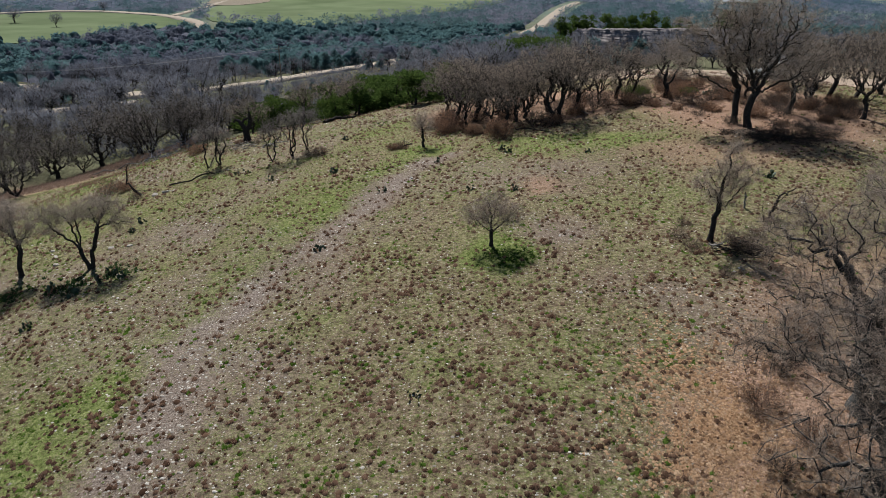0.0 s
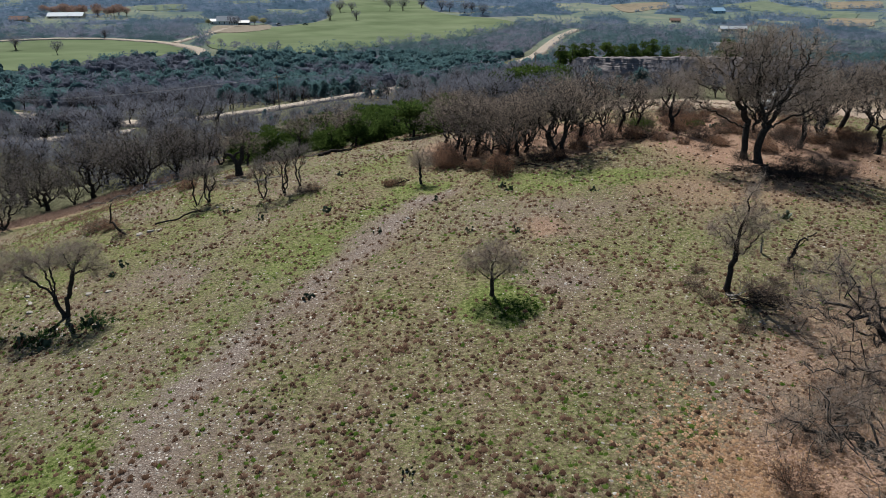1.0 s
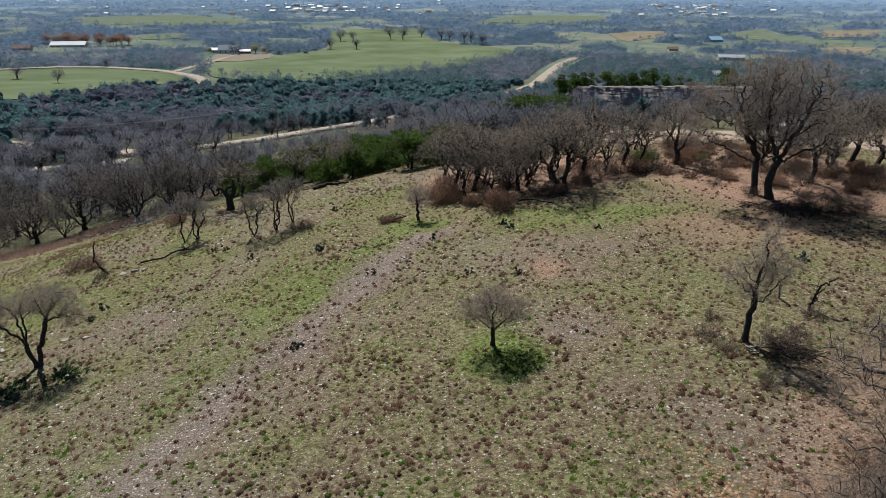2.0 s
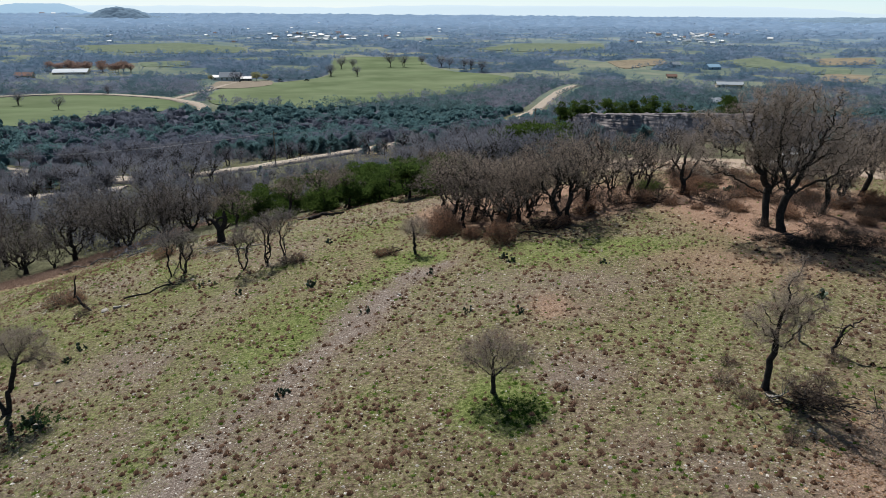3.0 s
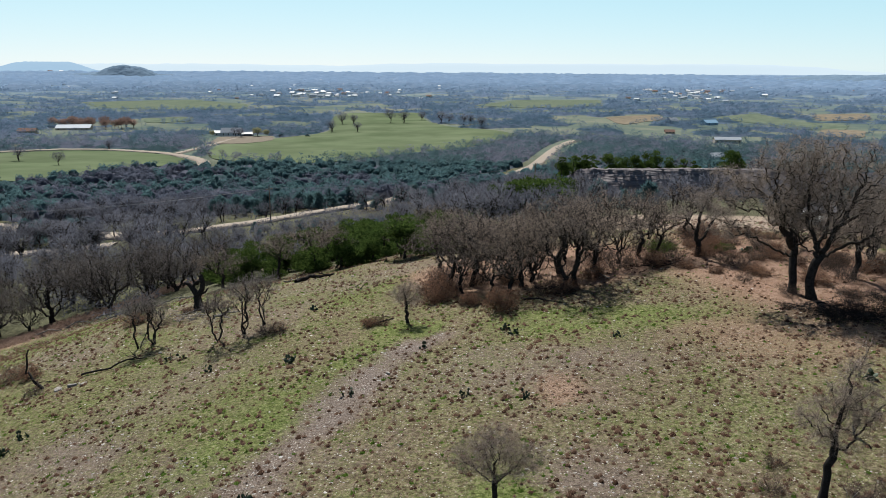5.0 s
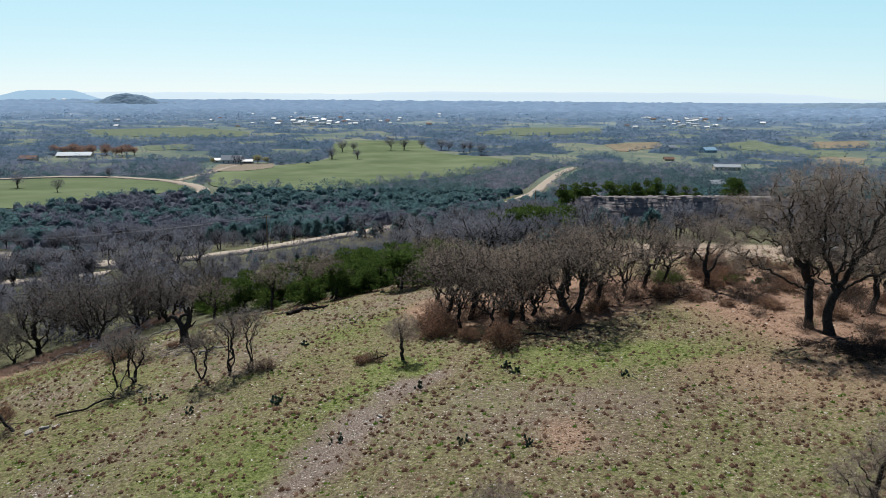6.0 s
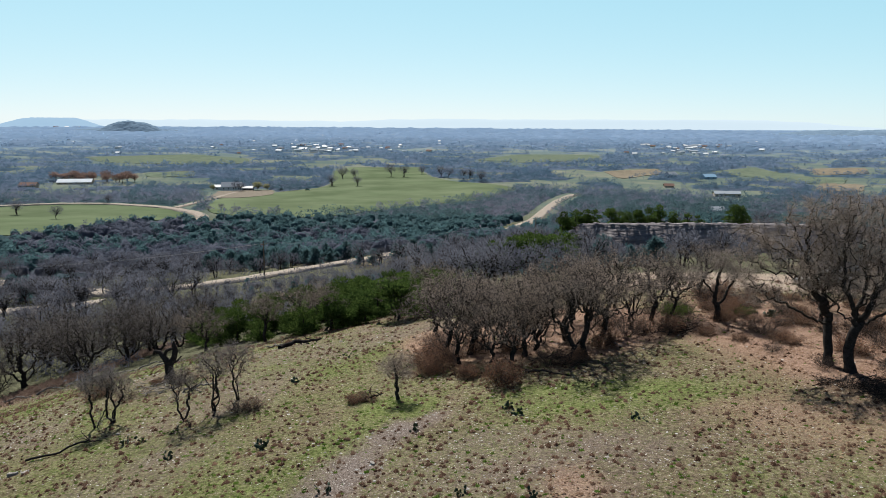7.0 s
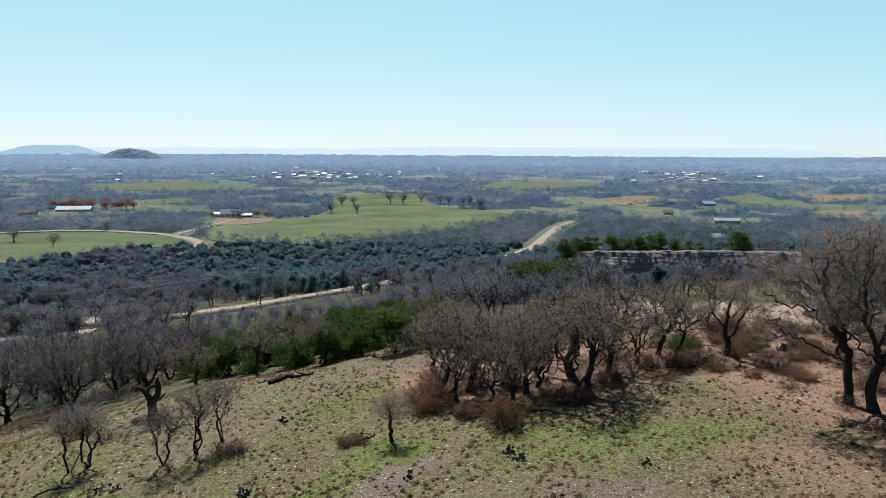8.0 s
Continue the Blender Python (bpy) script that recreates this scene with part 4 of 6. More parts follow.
CLUSTER += [(4.2, 58.6), (7.2, 60.6), (2.2, 59.4), (8.4, 65.6), (5.2, 63.0), (10.8, 66.8)]
for i, (x, y) in enumerate(CLUSTER):
    tree_thing("grove_oak", OAKS[i % 7], stand(x, y, 47 * i, (0.70 + 0.36 * lattice(i, 3, 1)) * (1.0 if y < 63 else 0.84) * (1.0 if i < 23 else 0.78)), "bare grey-brown oak with crooked dark limbs in the grove", group="oaks in the grove")
for i, (x, y, s) in enumerate([(29.6, 67.5, 0.8), (31.5, 60.5, 0.95), (33.0, 62.5, 0.9), (35.1, 63.6, 1.1), (37.5, 58.0, 1.0), (39, 66, 1.1), (42, 61, 1.1), (27.5, 63.0, 0.7), (44, 70, 1.2), (34, 55.5, 0.9), (45, 55, 1.2)]):
    tree_thing("grove_oak", OAKS[(i + 2) % 7], stand(x, y, 71 * i + 20, s), "bare dark oak among leaf litter beside the great oaks", group="oaks beside the yard")
for i, (x, y, s) in enumerate([(-10.5, 83.5, 0.75), (-17, 85.5, 0.8), (-24.5, 89.5, 0.8), (-3.5, 82.5, 0.7), (0.5, 84, 0.8), (-13.5, 88.5, 0.9)]):
    tree_thing("grove_oak", OAKS[i % 7], stand(x, y, 61 * i + 9, s), "bare grey oak standing among junipers", group="oaks among the junipers")
BIG_OAKS = [grow(230 + i, 9.0, 11.5, (0.15 * (-1) ** i, 0), 1 + i % 2, 0.05, 0.066, 6500, 0.46, 0.022, seeds=460, crook=0.55, low=0.08, finest=0.0018, twig=TWIG_GREY) for i in range(4)]
for i, (x, y, s) in enumerate([(-46.5, 92.6, 1.0), (-39.6, 93.3, 0.9), (-50.4, 88.0, 0.85), (-50.2, 78.0, 0.75), (-36.5, 97.0, 0.9), (-55, 84, 0.9), (-44, 99, 1.0), (-33.0, 97.5, 0.85), (-57, 95, 1.0), (-50, 104, 1.0), (-40, 106, 1.0), (-62, 100, 1.0), (-66, 90, 0.9), (-30, 103, 0.8), (-56, 73, 0.75), (-63, 78, 0.8), (-42, 95.5, 0.6), (-47.8, 89.8, 0.5), (-35, 100, 0.65), (-53, 91.5, 0.7), (-38, 102, 0.75), (-46.5, 102, 0.8), (-60, 86, 0.7), (-31, 99, 0.55)]):
    tree_thing("slope_oak", BIG_OAKS[i % 4], stand(x, y, 83 * i, s), "large bare dark oak on the lower slope", group="oaks on the lower slope")

# ---- junipers and brush below the hill's edge ----
JUNIPERS = [juniper(300 + i, 4.6, 5.0 + 0.6 * (i % 3), 660, 0.34, CEDAR, 5) for i in range(5)]
rng = np.random.default_rng(7)


def juniper_thing(i, x, y, s, label="dense dark green juniper below the hill's edge", group="junipers below the hill"):
    t = root("juniper", label, "tree", group, "", stand(x, y, 57 * i, s, 0.1) @ Matrix.Diagonal((1.25, 1.25, 0.76, 1)))
    for n_, me in zip(("trunk", "crown"), JUNIPERS[i % 5]):
        solid(n_, t, me)


placed = []
for i in range(900):
    x, y = rng.uniform(-31, 1), rng.uniform(80, 120)
    if x > -10 and y < 79.5 + 0.2 * abs(x + 5) or y < 79 - 0.75 * (x + 5):
        continue
    if all(math.hypot(x - a, y - b) > 3.0 for a, b in placed) and rng.random() < (0.95 if y < 96 else 0.4):
        placed.append((x, y))
        juniper_thing(i, x, y, rng.uniform(0.75, 1.25) if x > -13 else rng.uniform(0.66, 1.02))
for i, (x, y, s) in enumerate([(12.5, 128, 1.7), (15, 132, 1.8), (18, 127, 1.6), (21, 134, 1.7), (24, 141, 1.4), (10, 136, 1.6), (8, 130, 1.4), (26, 150, 1.2), (13, 137, 1.7), (17.5, 138, 1.7)]):
    juniper_thing(i, x, y, s, "dark green juniper behind the grove")

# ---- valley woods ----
MID_BARE = [bare_small(400 + i, 6.0, 6.6, 660, 0.5, 0.115, HAZED_TWIG) for i in range(4)]
MID_JUNIPER = [juniper(420 + i, 4.4, 5.0, 460, 0.5, HAZED_CEDAR, 4) for i in range(3)]
rng = np.random.default_rng(11)
bare_count = juniper_count = 0
spots = []
for i in range(6000):
    y = rng.uniform(98, 208)
    x = rng.uniform(-0.62 * y - 18, 0.55 * y + 12)
    if -33 < x < 3 and y < 128 or x < -28 and y < 108 or not wooded(np.array(x), np.array(y)):
        continue
    if 26 < x < 80 and 120 < y < 200 or x > 3 and y < 98 or (20 < x < 70 and y < 112):
        continue
    if -52 < x * 168 / y < -10 and 118 < y < 178:
        continue
    if any(abs(x - a) + abs(y - b) < 4.6 for a, b in spots[-600:]):
        continue
    spots.append((x, y))
    green = float(patches(np.array(x), np.array(y), 34, 81)) > 0.55
    if green and juniper_count < 240:
        juniper_count += 1
        t = root("juniper", "dark green juniper in the valley woods", "tree", "junipers in the valley", "", stand(x, y, 40 * i, rng.uniform(0.6, 1.25), 0.1))
        for n_, me in zip(("trunk", "crown"), MID_JUNIPER[i % 3]):
            solid(n_, t, me)
    elif not green and bare_count < 230:
        bare_count += 1
        t = root("bare_oak", "leafless grey oak in the valley woods", "tree", "bare oaks in the valley", "", stand(x, y, 40 * i, rng.uniform(0.7, 1.2), 0.2))
        for n_, me in zip(("trunk", "twig_crown"), MID_BARE[i % 4]):
            solid(n_, t, me)


rng = np.random.default_rng(19)
for i in range(34):
    x, y = rng.uniform(-104, -57), (rng.uniform(141, 147), rng.uniform(159, 164))[i % 2]
    t = root("bare_oak", "leafless grey oak between the two roads", "tree", "bare oaks by the road", "", stand(x, y, 40 * i, rng.uniform(0.8, 1.25), 0.2))
    for n_, me in zip(("trunk", "twig_crown"), MID_BARE[i % 4]):
        solid(n_, t, me)


for i in range(90):
    y = rng.uniform(122, 158)
    x = rng.uniform(-50, -12) * y / 168
    s = rng.uniform(0.32, 0.50) * (1.0 if y < 148 else 0.7)
    if i % 4 == 0:
        t = root("juniper", "small dark green juniper below the road", "tree", "junipers below the road", "", stand(x, y, 40 * i, s, 0.1))
        pair = zip(("trunk", "crown"), MID_JUNIPER[i % 3])
    else:
        t = root("bare_oak", "low leafless grey oak below the road", "tree", "bare oaks below the road", "", stand(x, y, 40 * i, s, 0.2))
        pair = zip(("trunk", "twig_crown"), MID_BARE[i % 4])
    for n_, me in pair:
        solid(n_, t, me)


def planted(x, y, size, shapes, seed):
    """One mesh's points and triangles: a shape chosen by chance stands turned at every place."""
    r = np.random.default_rng(seed)
    z = height(x, y)
    which, turn = r.integers(0, len(shapes), len(x)), r.uniform(0, 6.28, len(x))
    vs, fs, owner, base = [], [], [], 0
    for s_i, (shape, faces) in enumerate(shapes):
        m = np.nonzero(which == s_i)[0]
        c, s = np.cos(turn[m])[:, None], np.sin(turn[m])[:, None]
        k = size[m][:, None]
        v = np.stack([(shape[:, 0] * c - shape[:, 1] * s) * k + x[m][:, None], (shape[:, 0] * s + shape[:, 1] * c) * k + y[m][:, None], shape[:, 2] * k + z[m][:, None]], -1)
        vs.append(v.reshape(-1, 3))
        fs.append((faces[None] + base + len(shape) * np.arange(len(m))[:, None, None]).reshape(-1, 3))
        owner.append(np.repeat(m, len(shape)))
        base += len(m) * len(shape)
    return np.concatenate(vs), np.concatenate(fs), np.concatenate(owner)


def stamped(name, x, y, size, shapes, mat, label, seed):
    """Many small far trees as one sheet of woodland."""
    v, f, _ = planted(x, y, size, shapes, seed)
    return tagged(new(name, mesh_of(name, v, f, mat, True)), label, "woods", kind="stuff")


def strokes(seed, n, tall, wide, length, thick, low):
    """Loose triangles in the form of one small crown."""
    r = np.random.default_rng(seed)
    u = unit(r.normal(0, 1, (n, 3)))
    p = u * (r.uniform(0.15, 1, (n, 1)) ** 0.45) * np.array([wide / 2, wide / 2, tall * (1 - low) / 2]) + np.array([0, 0, tall * (1 + low) / 2])
    d = unit(u * 0.5 + r.normal(0, 0.6, (n, 3)) + np.array([0, 0, 0.4]))
    s = unit(np.cross(d, r.normal(0, 1, (n, 3)))) * thick / 2
    v = np.stack([p - s, p + s, p + d * length * r.uniform(0.5, 1.3, (n, 1))], 1).reshape(-1, 3)
    stem = np.array([(-0.12, 0, -0.5), (0.12, 0, -0.5), (0.3, 0.1, tall * 0.6), (0, -0.12, -0.5), (0, 0.12, -0.5), (-0.5, 0.2, tall * 0.6)])
    v = np.concatenate([v, stem])
    return v, np.arange(len(v)).reshape(-1, 3)


def puff(seed, tall, wide, low, n, size, count=6):
    """One far crown: small ragged facets gathered round several uneven masses."""
    r = np.random.default_rng(seed)
    a, out = r.uniform(0, 6.28, count), wide * 0.29 * r.uniform(0.2, 1.1, count)
    mid = np.stack([out * np.cos(a), out * np.sin(a), tall * (low + (1 - low) * r.uniform(0.3, 0.78, count))], -1)
    reach = np.stack([wide * r.uniform(0.17, 0.29, count)] * 2 + [tall * (1 - low) * r.uniform(0.17, 0.26, count)], -1)
    k = r.integers(0, count, n)
    u = unit(r.normal(0, 1, (n, 3)))
    p = mid[k] + u * reach[k] * (r.uniform(0.45, 1.08, (n, 1)) ** 0.5)
    d = unit(u + r.normal(0, 0.36, (n, 3)))
    s = unit(np.cross(d, r.normal(0, 1, (n, 3))))
    e = np.cross(d, s)
    k = size * r.uniform(0.55, 1.25, (n, 1))
    v = np.stack([p + s * k * 0.6, p - s * k * 0.45 + e * k * 0.5, p - s * k * 0.4 - e * k * 0.55], 1).reshape(-1, 3)
    v = np.concatenate([v, np.array([(-0.15, 0, -0.5), (0.15, 0, -0.5), (0.1, 0.1, tall * 0.5)])])
    return v, np.arange(len(v)).reshape(-1, 3)


def crown(seed, tall, wide, sides, rings, bits, size, full=0.92):
    """One far crown: an uneven lobed mass with ragged sprays standing out of it."""
    r = np.random.default_rng(seed)
    a = np.arange(sides) * 2 * np.pi / sides + r.uniform(0, 1)
    lobes, phase = int(r.integers(2, 5)), r.uniform(0, 6.28)
    rows = []
    for k in range(rings):
        u = (k + 0.15) / rings
        swell = wide / 2 * full * math.sqrt(max(0.05, 1 - (1.5 * u - 0.45) ** 2)) * (1 + 0.22 * np.sin(lobes * a + phase + 2.0 * u)) * r.uniform(0.78, 1.2, sides)
        rows.append(np.stack([np.cos(a) * swell, np.sin(a) * swell, tall * full * u * r.uniform(0.85, 1.15, sides)], -1))
    v = np.concatenate(rows + [np.array([[r.normal(0, 0.08) * wide, r.normal(0, 0.08) * wide, tall * full]])])
    f = []
    for k in range(rings - 1):
        for i in range(sides):
            p, q = k * sides + i, k * sides + (i + 1) % sides
            f += [(p, q, q + sides), (p, q + sides, p + sides)]
    f += [((rings - 1) * sides + i, (rings - 1) * sides + (i + 1) % sides, rings * sides) for i in range(sides)]
    spray, g = puff(seed + 1000, tall, wide, 0.05, bits, size, 5)
    return np.concatenate([v, spray]), np.concatenate([np.array(f), g + len(v)])


BARE_FAR = [crown(500 + i, 6.0, 7.2, 8, 3, 120, 0.36, 0.62) for i in range(6)]
JUNIPER_FAR = [crown(510 + i, 4.6, 5.2, 8, 3, 85, 0.5, 0.74) for i in range(6)]


def scatter(seed, n, y0, y1, spread_left, spread_right):
    r = np.random.default_rng(seed)
    y = y0 + (y1 - y0) * r.random(n)
    x = -spread_left * y - 30 + r.random(n) * ((spread_left + spread_right) * y + 60)
    return x, y, r


x, y, r = scatter(21, 3400, 195, 430, 0.68, 0.66)
keep = wooded(x, y) & ~((x > 24) & (x < 80) & (y < 215)) & (y > 200)
x, y, r_ = x[keep], y[keep], r.random(keep.sum())
green = patches(x, y, 45, 81) + 0.35 * (r_ - 0.5) + 0.24 * ramp(y, 290, 400) > 0.52
stamped("valley_woods", x[~green], y[~green], 0.6 + 0.6 * r_[~green], BARE_FAR, HAZED_CROWN, "grey leafless oak woods across the valley", 1)
stamped("valley_junipers", x[green], y[green], 0.6 + 0.7 * r_[green], JUNIPER_FAR, HAZED_CEDAR, "dark green juniper woods across the valley", 2)
r = np.random.default_rng(23)
y = 84 + 126 * r.random(2600)
x = (-0.62 + 0.9 * r.random(2600)) * y
keep = wooded(x, y) & (y > 84 - 0.9 * np.minimum(0, x + 34)) & ~((x > 2) & (y < 108)) & ~((x > -34) & (x < 3) & (y < 100))
x, y = x[keep], y[keep]
stamped("valley_underbrush", x, y, 0.22 + 0.22 * r.random(len(x)), [strokes(540 + i, 30, 6.2, 8.5, 1.5, 0.38, 0.0) for i in range(4)], HAZED_TWIG, "low grey-brown underbrush beneath the valley trees", 5)


def canopy():
    """Closed woods of the plain: rounded crowns side by side, with clearings, out to the horizon."""
    ang = np.radians(np.linspace(-36, 36, 440))
    far = 212 * (4600 / 212.0) ** (np.linspace(0, 1, 310) ** 1.3)
    A, R = np.meshgrid(ang, far)
    x, y = R * np.sin(A), R * np.cos(A)
    cell = np.where(R < 900, 7.5, np.where(R < 2000, 13.0, 26.0))
    best, tone = np.full(x.shape, 9.0), np.zeros(x.shape)
    for di in (-1, 0, 1):
        for dj in (-1, 0, 1):
            i, j = np.floor(x / cell) + di, np.floor(y / cell) + dj
            d = np.hypot(x / cell - i - 0.15 - 0.7 * lattice(i, j, 3), y / cell - j - 0.15 - 0.7 * lattice(i, j, 7)) / (0.75 + 0.4 * lattice(i, j, 5))
            tone = np.where(d < best, lattice(i, j, 9), tone)
            best = np.minimum(best, d)
    dense = ramp(patches(x, y, 55, 91) + 0.25 * ramp(620 - R, 0, 150) - 0.05 * ramp(R, 560, 700) + 0.14 * ramp(R, 1500, 3000), 0.41, 0.49)
    h = (2.8 + 4.4 * tone) * np.sqrt(np.clip(1.05 - best ** 2, 0.02, 1)) * dense * (0.75 + 0.25 * ramp(R, 380, 520)) * (1 + 0.7 * ramp(R, 1500, 3500))
    free = wooded(x, y) & ~((x > 18) & (x < 96) & (y < 222))
    open_ = free.astype(float)
    for _ in range(5):
        open_ = (open_ + np.roll(open_, 1, 0) + np.roll(open_, -1, 0) + np.roll(open_, 1, 1) + np.roll(open_, -1, 1)) / 5
    h = h * ramp(open_, 0.72, 1.0) * (0.42 + 0.58 * ramp(R, 1700, 2600))
    h = h + np.where(h > 1.2, 1.3 * (lattice(np.floor(x * 3), np.floor(y * 3), 12) - 0.5), 0)
    z = height(x, y) + h - 0.6
    k = np.arange(x.size).reshape(x.shape)
    f = np.stack([k[:-1, :-1], k[:-1, 1:], k[1:, 1:], k[1:, :-1]], -1)
    ok = free & (h > 0.3)
    f = f[(free[:-1, :-1] & free[:-1, 1:] & free[1:, 1:] & free[1:, :-1]) & (ok[:-1, :-1] | ok[1:, 1:])]
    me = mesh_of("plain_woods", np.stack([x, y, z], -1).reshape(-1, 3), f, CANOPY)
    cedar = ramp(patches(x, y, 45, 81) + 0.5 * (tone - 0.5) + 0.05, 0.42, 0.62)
    # how much haze blue the colour takes grows with distance
    for key, values in (("cedar", cedar), ("plain", ramp(R, 430, 900)), ("remote_haze", ramp(R, 700, 3300))):
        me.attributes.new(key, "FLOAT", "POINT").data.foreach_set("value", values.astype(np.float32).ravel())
    tagged(new("plain_woods", me), "oak and juniper woods over the plain, tinted haze blue", "woods", kind="stuff")


canopy()


def far_trees(seed, n, y0, y1, shapes, name, label):
    """Separate crowns over the plain, thick in the woods and thin in the open land."""
    x, y, r = scatter(seed, n, y0, y1, 0.68, 0.68)
    dense = ramp(patches(x, y, 55, 91) + 0.25 * ramp(620 - y, 0, 150) - 0.05 * ramp(y, 560, 700), 0.42, 0.50)
    keep = wooded(x, y) & (r.random(n) < 0.05 + 0.95 * dense)
    x, y = x[keep], y[keep]
    tone = r.random(len(x))
    size = 0.6 + 0.7 * r.random(len(x))
    v, f, owner = planted(x, y, size, shapes, seed)
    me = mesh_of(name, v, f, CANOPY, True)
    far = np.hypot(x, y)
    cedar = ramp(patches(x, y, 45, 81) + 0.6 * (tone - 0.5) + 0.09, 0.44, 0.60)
    # distant crowns are given more of the haze tint
    for key, values in (("cedar", cedar), ("plain", ramp(far, 430, 900)), ("remote_haze", ramp(far, 700, 3300))):
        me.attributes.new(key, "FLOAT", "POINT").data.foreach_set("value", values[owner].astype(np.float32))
    tagged(new(name, me), label, "woods", kind="stuff")


far_trees(61, 9500, 425, 900, [puff(560 + i, 6.6, 7.8, 0.02, 54, 0.62, 6) for i in range(8)], "field_woods", "bare oaks and junipers between the fields")
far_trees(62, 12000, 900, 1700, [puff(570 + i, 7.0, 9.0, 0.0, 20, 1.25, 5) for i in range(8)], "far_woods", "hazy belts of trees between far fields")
far_trees(63, 14000, 1700, 3400, [puff(580 + i, 8.0, 14.0, 0.0, 9, 2.6, 4) for i in range(8)], "farthest_woods", "woods towards the horizon, haze blue in colour")

# ---- grass, stones and leaves on the hill ----
def hill_points(seed, n, weight):
    r = np.random.default_rng(seed)
    y = 88 - (88 + 14 * r.random(n * 6)) * (1 - r.random(n * 6) ** 1.1)
    x = (-0.70 * np.maximum(y, 6) - 8) + r.random(n * 6) * (1.40 * np.maximum(y, 6) + 16)
    ok = (x > -46) & (x < 46) & (-x - 0.55 * y < 12)
    x, y = x[ok], y[ok]
    ok = r.random(len(x)) < weight(x, y)
    x, y = x[ok][:n], y[ok][:n]
    return np.stack([x, y, height(x, y)], -1), r


def dry_weight(x, y):
    return np.clip((0.45 + 0.75 * ramp(patches(x, y, 3.0, 41), 0.3, 0.65)) * (1 - 0.65 * leafy(x, y)) * (1 - 0.45 * stony(x, y)) * (1 - 0.5 * greenness(x, y)), 0, 1)


p, r = hill_points(31, 30000, dry_weight)
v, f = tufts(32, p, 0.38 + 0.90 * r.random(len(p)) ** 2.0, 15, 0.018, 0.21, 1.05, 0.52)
tagged(new("dry_grass", hearted("dry_grass", v, f, 15 * len(p), DRY_GRASS, THATCH_SHADED)), "brownish pink clumps of dry bunchgrass", "grass", kind="stuff")
p, r = hill_points(33, 13000, lambda x, y: np.clip(greenness(x, y) * 1.3 - 0.05, 0, 1) * (1 - 0.8 * leafy(x, y)))
v, f = tufts(34, p, 0.5 + 1.0 * r.random(len(p)) ** 1.5, 8, 0.030, 0.11, 1.5, 0.4)
tagged(new("green_grass", mesh_of("green_grass", v, f, GREEN_GRASS, True)), "short bright green spring grass between stones", "grass", kind="stuff")


r = np.random.default_rng(44)
u = r.random(5200) * 3.999
x = np.interp(u, range(5), [q[0] for q in RED_STRIP]) + r.normal(0, 1.3, 5200)
y = np.interp(u, range(5), [q[1] for q in RED_STRIP]) + r.normal(0, 1.3, 5200)
v, f = tufts(45, np.stack([x, y, height(x, y)], -1), 0.6 + 0.6 * r.random(5200), 11, 0.03, 0.42, 0.8, 0.5)
tagged(new("red_grass", mesh_of("red_grass", v, f, PINK_GRASS, True)), "dense pinkish-brown band of tall dry grass", "grass", kind="stuff")
x, y = r.normal(3.50, 0.65, 240), r.normal(31.8, 0.60, 240)
v, f = tufts(46, np.stack([x, y, height(x, y)], -1), 0.5 + 0.8 * r.random(240), 12, 0.035, 0.10, 1.4, 0.4)
tagged(new("green_herbs", mesh_of("green_herbs", v, f, HERB, True)), "dark green leafy herbs in the small oak's shade", "herbs", kind="stuff")
# added where the forked oak's shadow falls, its dark colour deepening it
k = r.integers(0, 3, 330)
x = np.array([-18.3, -20.6, -24.2])[k] + r.normal(0, 0.62, 330)
y = np.array([34.7, 33.6, 33.8])[k] + r.normal(0, 0.5, 330)
v, f = tufts(47, np.stack([x, y, height(x, y)], -1), 0.35 + 0.8 * r.random(330), 12, 0.045, 0.17, 1.2, 0.5)
tagged(new("green_herbs", mesh_of("green_herbs", v, f, HERB_SHADOW, True)), "low growth under the forked oak, darkened as its shadow", "herbs", kind="stuff")
r = np.random.default_rng(38)
x, y = r.normal(9.9, 1.7, 8500), r.normal(17.0, 3.2, 8500)
p = np.stack([x, y, height(x, y)], -1)
v, f = tufts(39, p, 0.5 + 0.7 * r.random(len(p)), 5, 0.026, 0.09, 1.5, 0.35)
tagged(new("straw_grass", mesh_of("straw_grass", v, f, STRAW, True)), "golden straw and fallen leaves beside the oaks", "grass", kind="stuff")


def stones(seed, p, size, r):
    """Flat broken stones, half sunk."""
    base = np.array([(1, 0, 0), (0.25, 0.9, 0.0), (-0.8, 0.55, 0), (-0.75, -0.6, 0), (0.4, -0.85, 0), (0.3, 0.1, 0.42), (-0.3, -0.1, 0.38)])
    faces = np.array([(0, 1, 5), (1, 2, 5), (2, 6, 5), (2, 3, 6), (3, 4, 6), (4, 5, 6), (4, 0, 5)])
    n = len(p)
    v = np.repeat(base[None], n, 0) * (1 + r.normal(0, 0.18, (n, 7, 3)))
    a = r.uniform(0, 6.28, (n, 1))
    x = v[..., 0] * np.cos(a) - v[..., 1] * np.sin(a)
    y = v[..., 0] * np.sin(a) + v[..., 1] * np.cos(a)
    v = np.stack([x * size[:, None], y * size[:, None] * r.uniform(0.5, 1, (n, 1)), v[..., 2] * size[:, None] - 0.01], -1) + p[:, None, :]
    f = (faces[None] + 7 * np.arange(n)[:, None, None]).reshape(-1, 3)
    return v.reshape(-1, 3), f


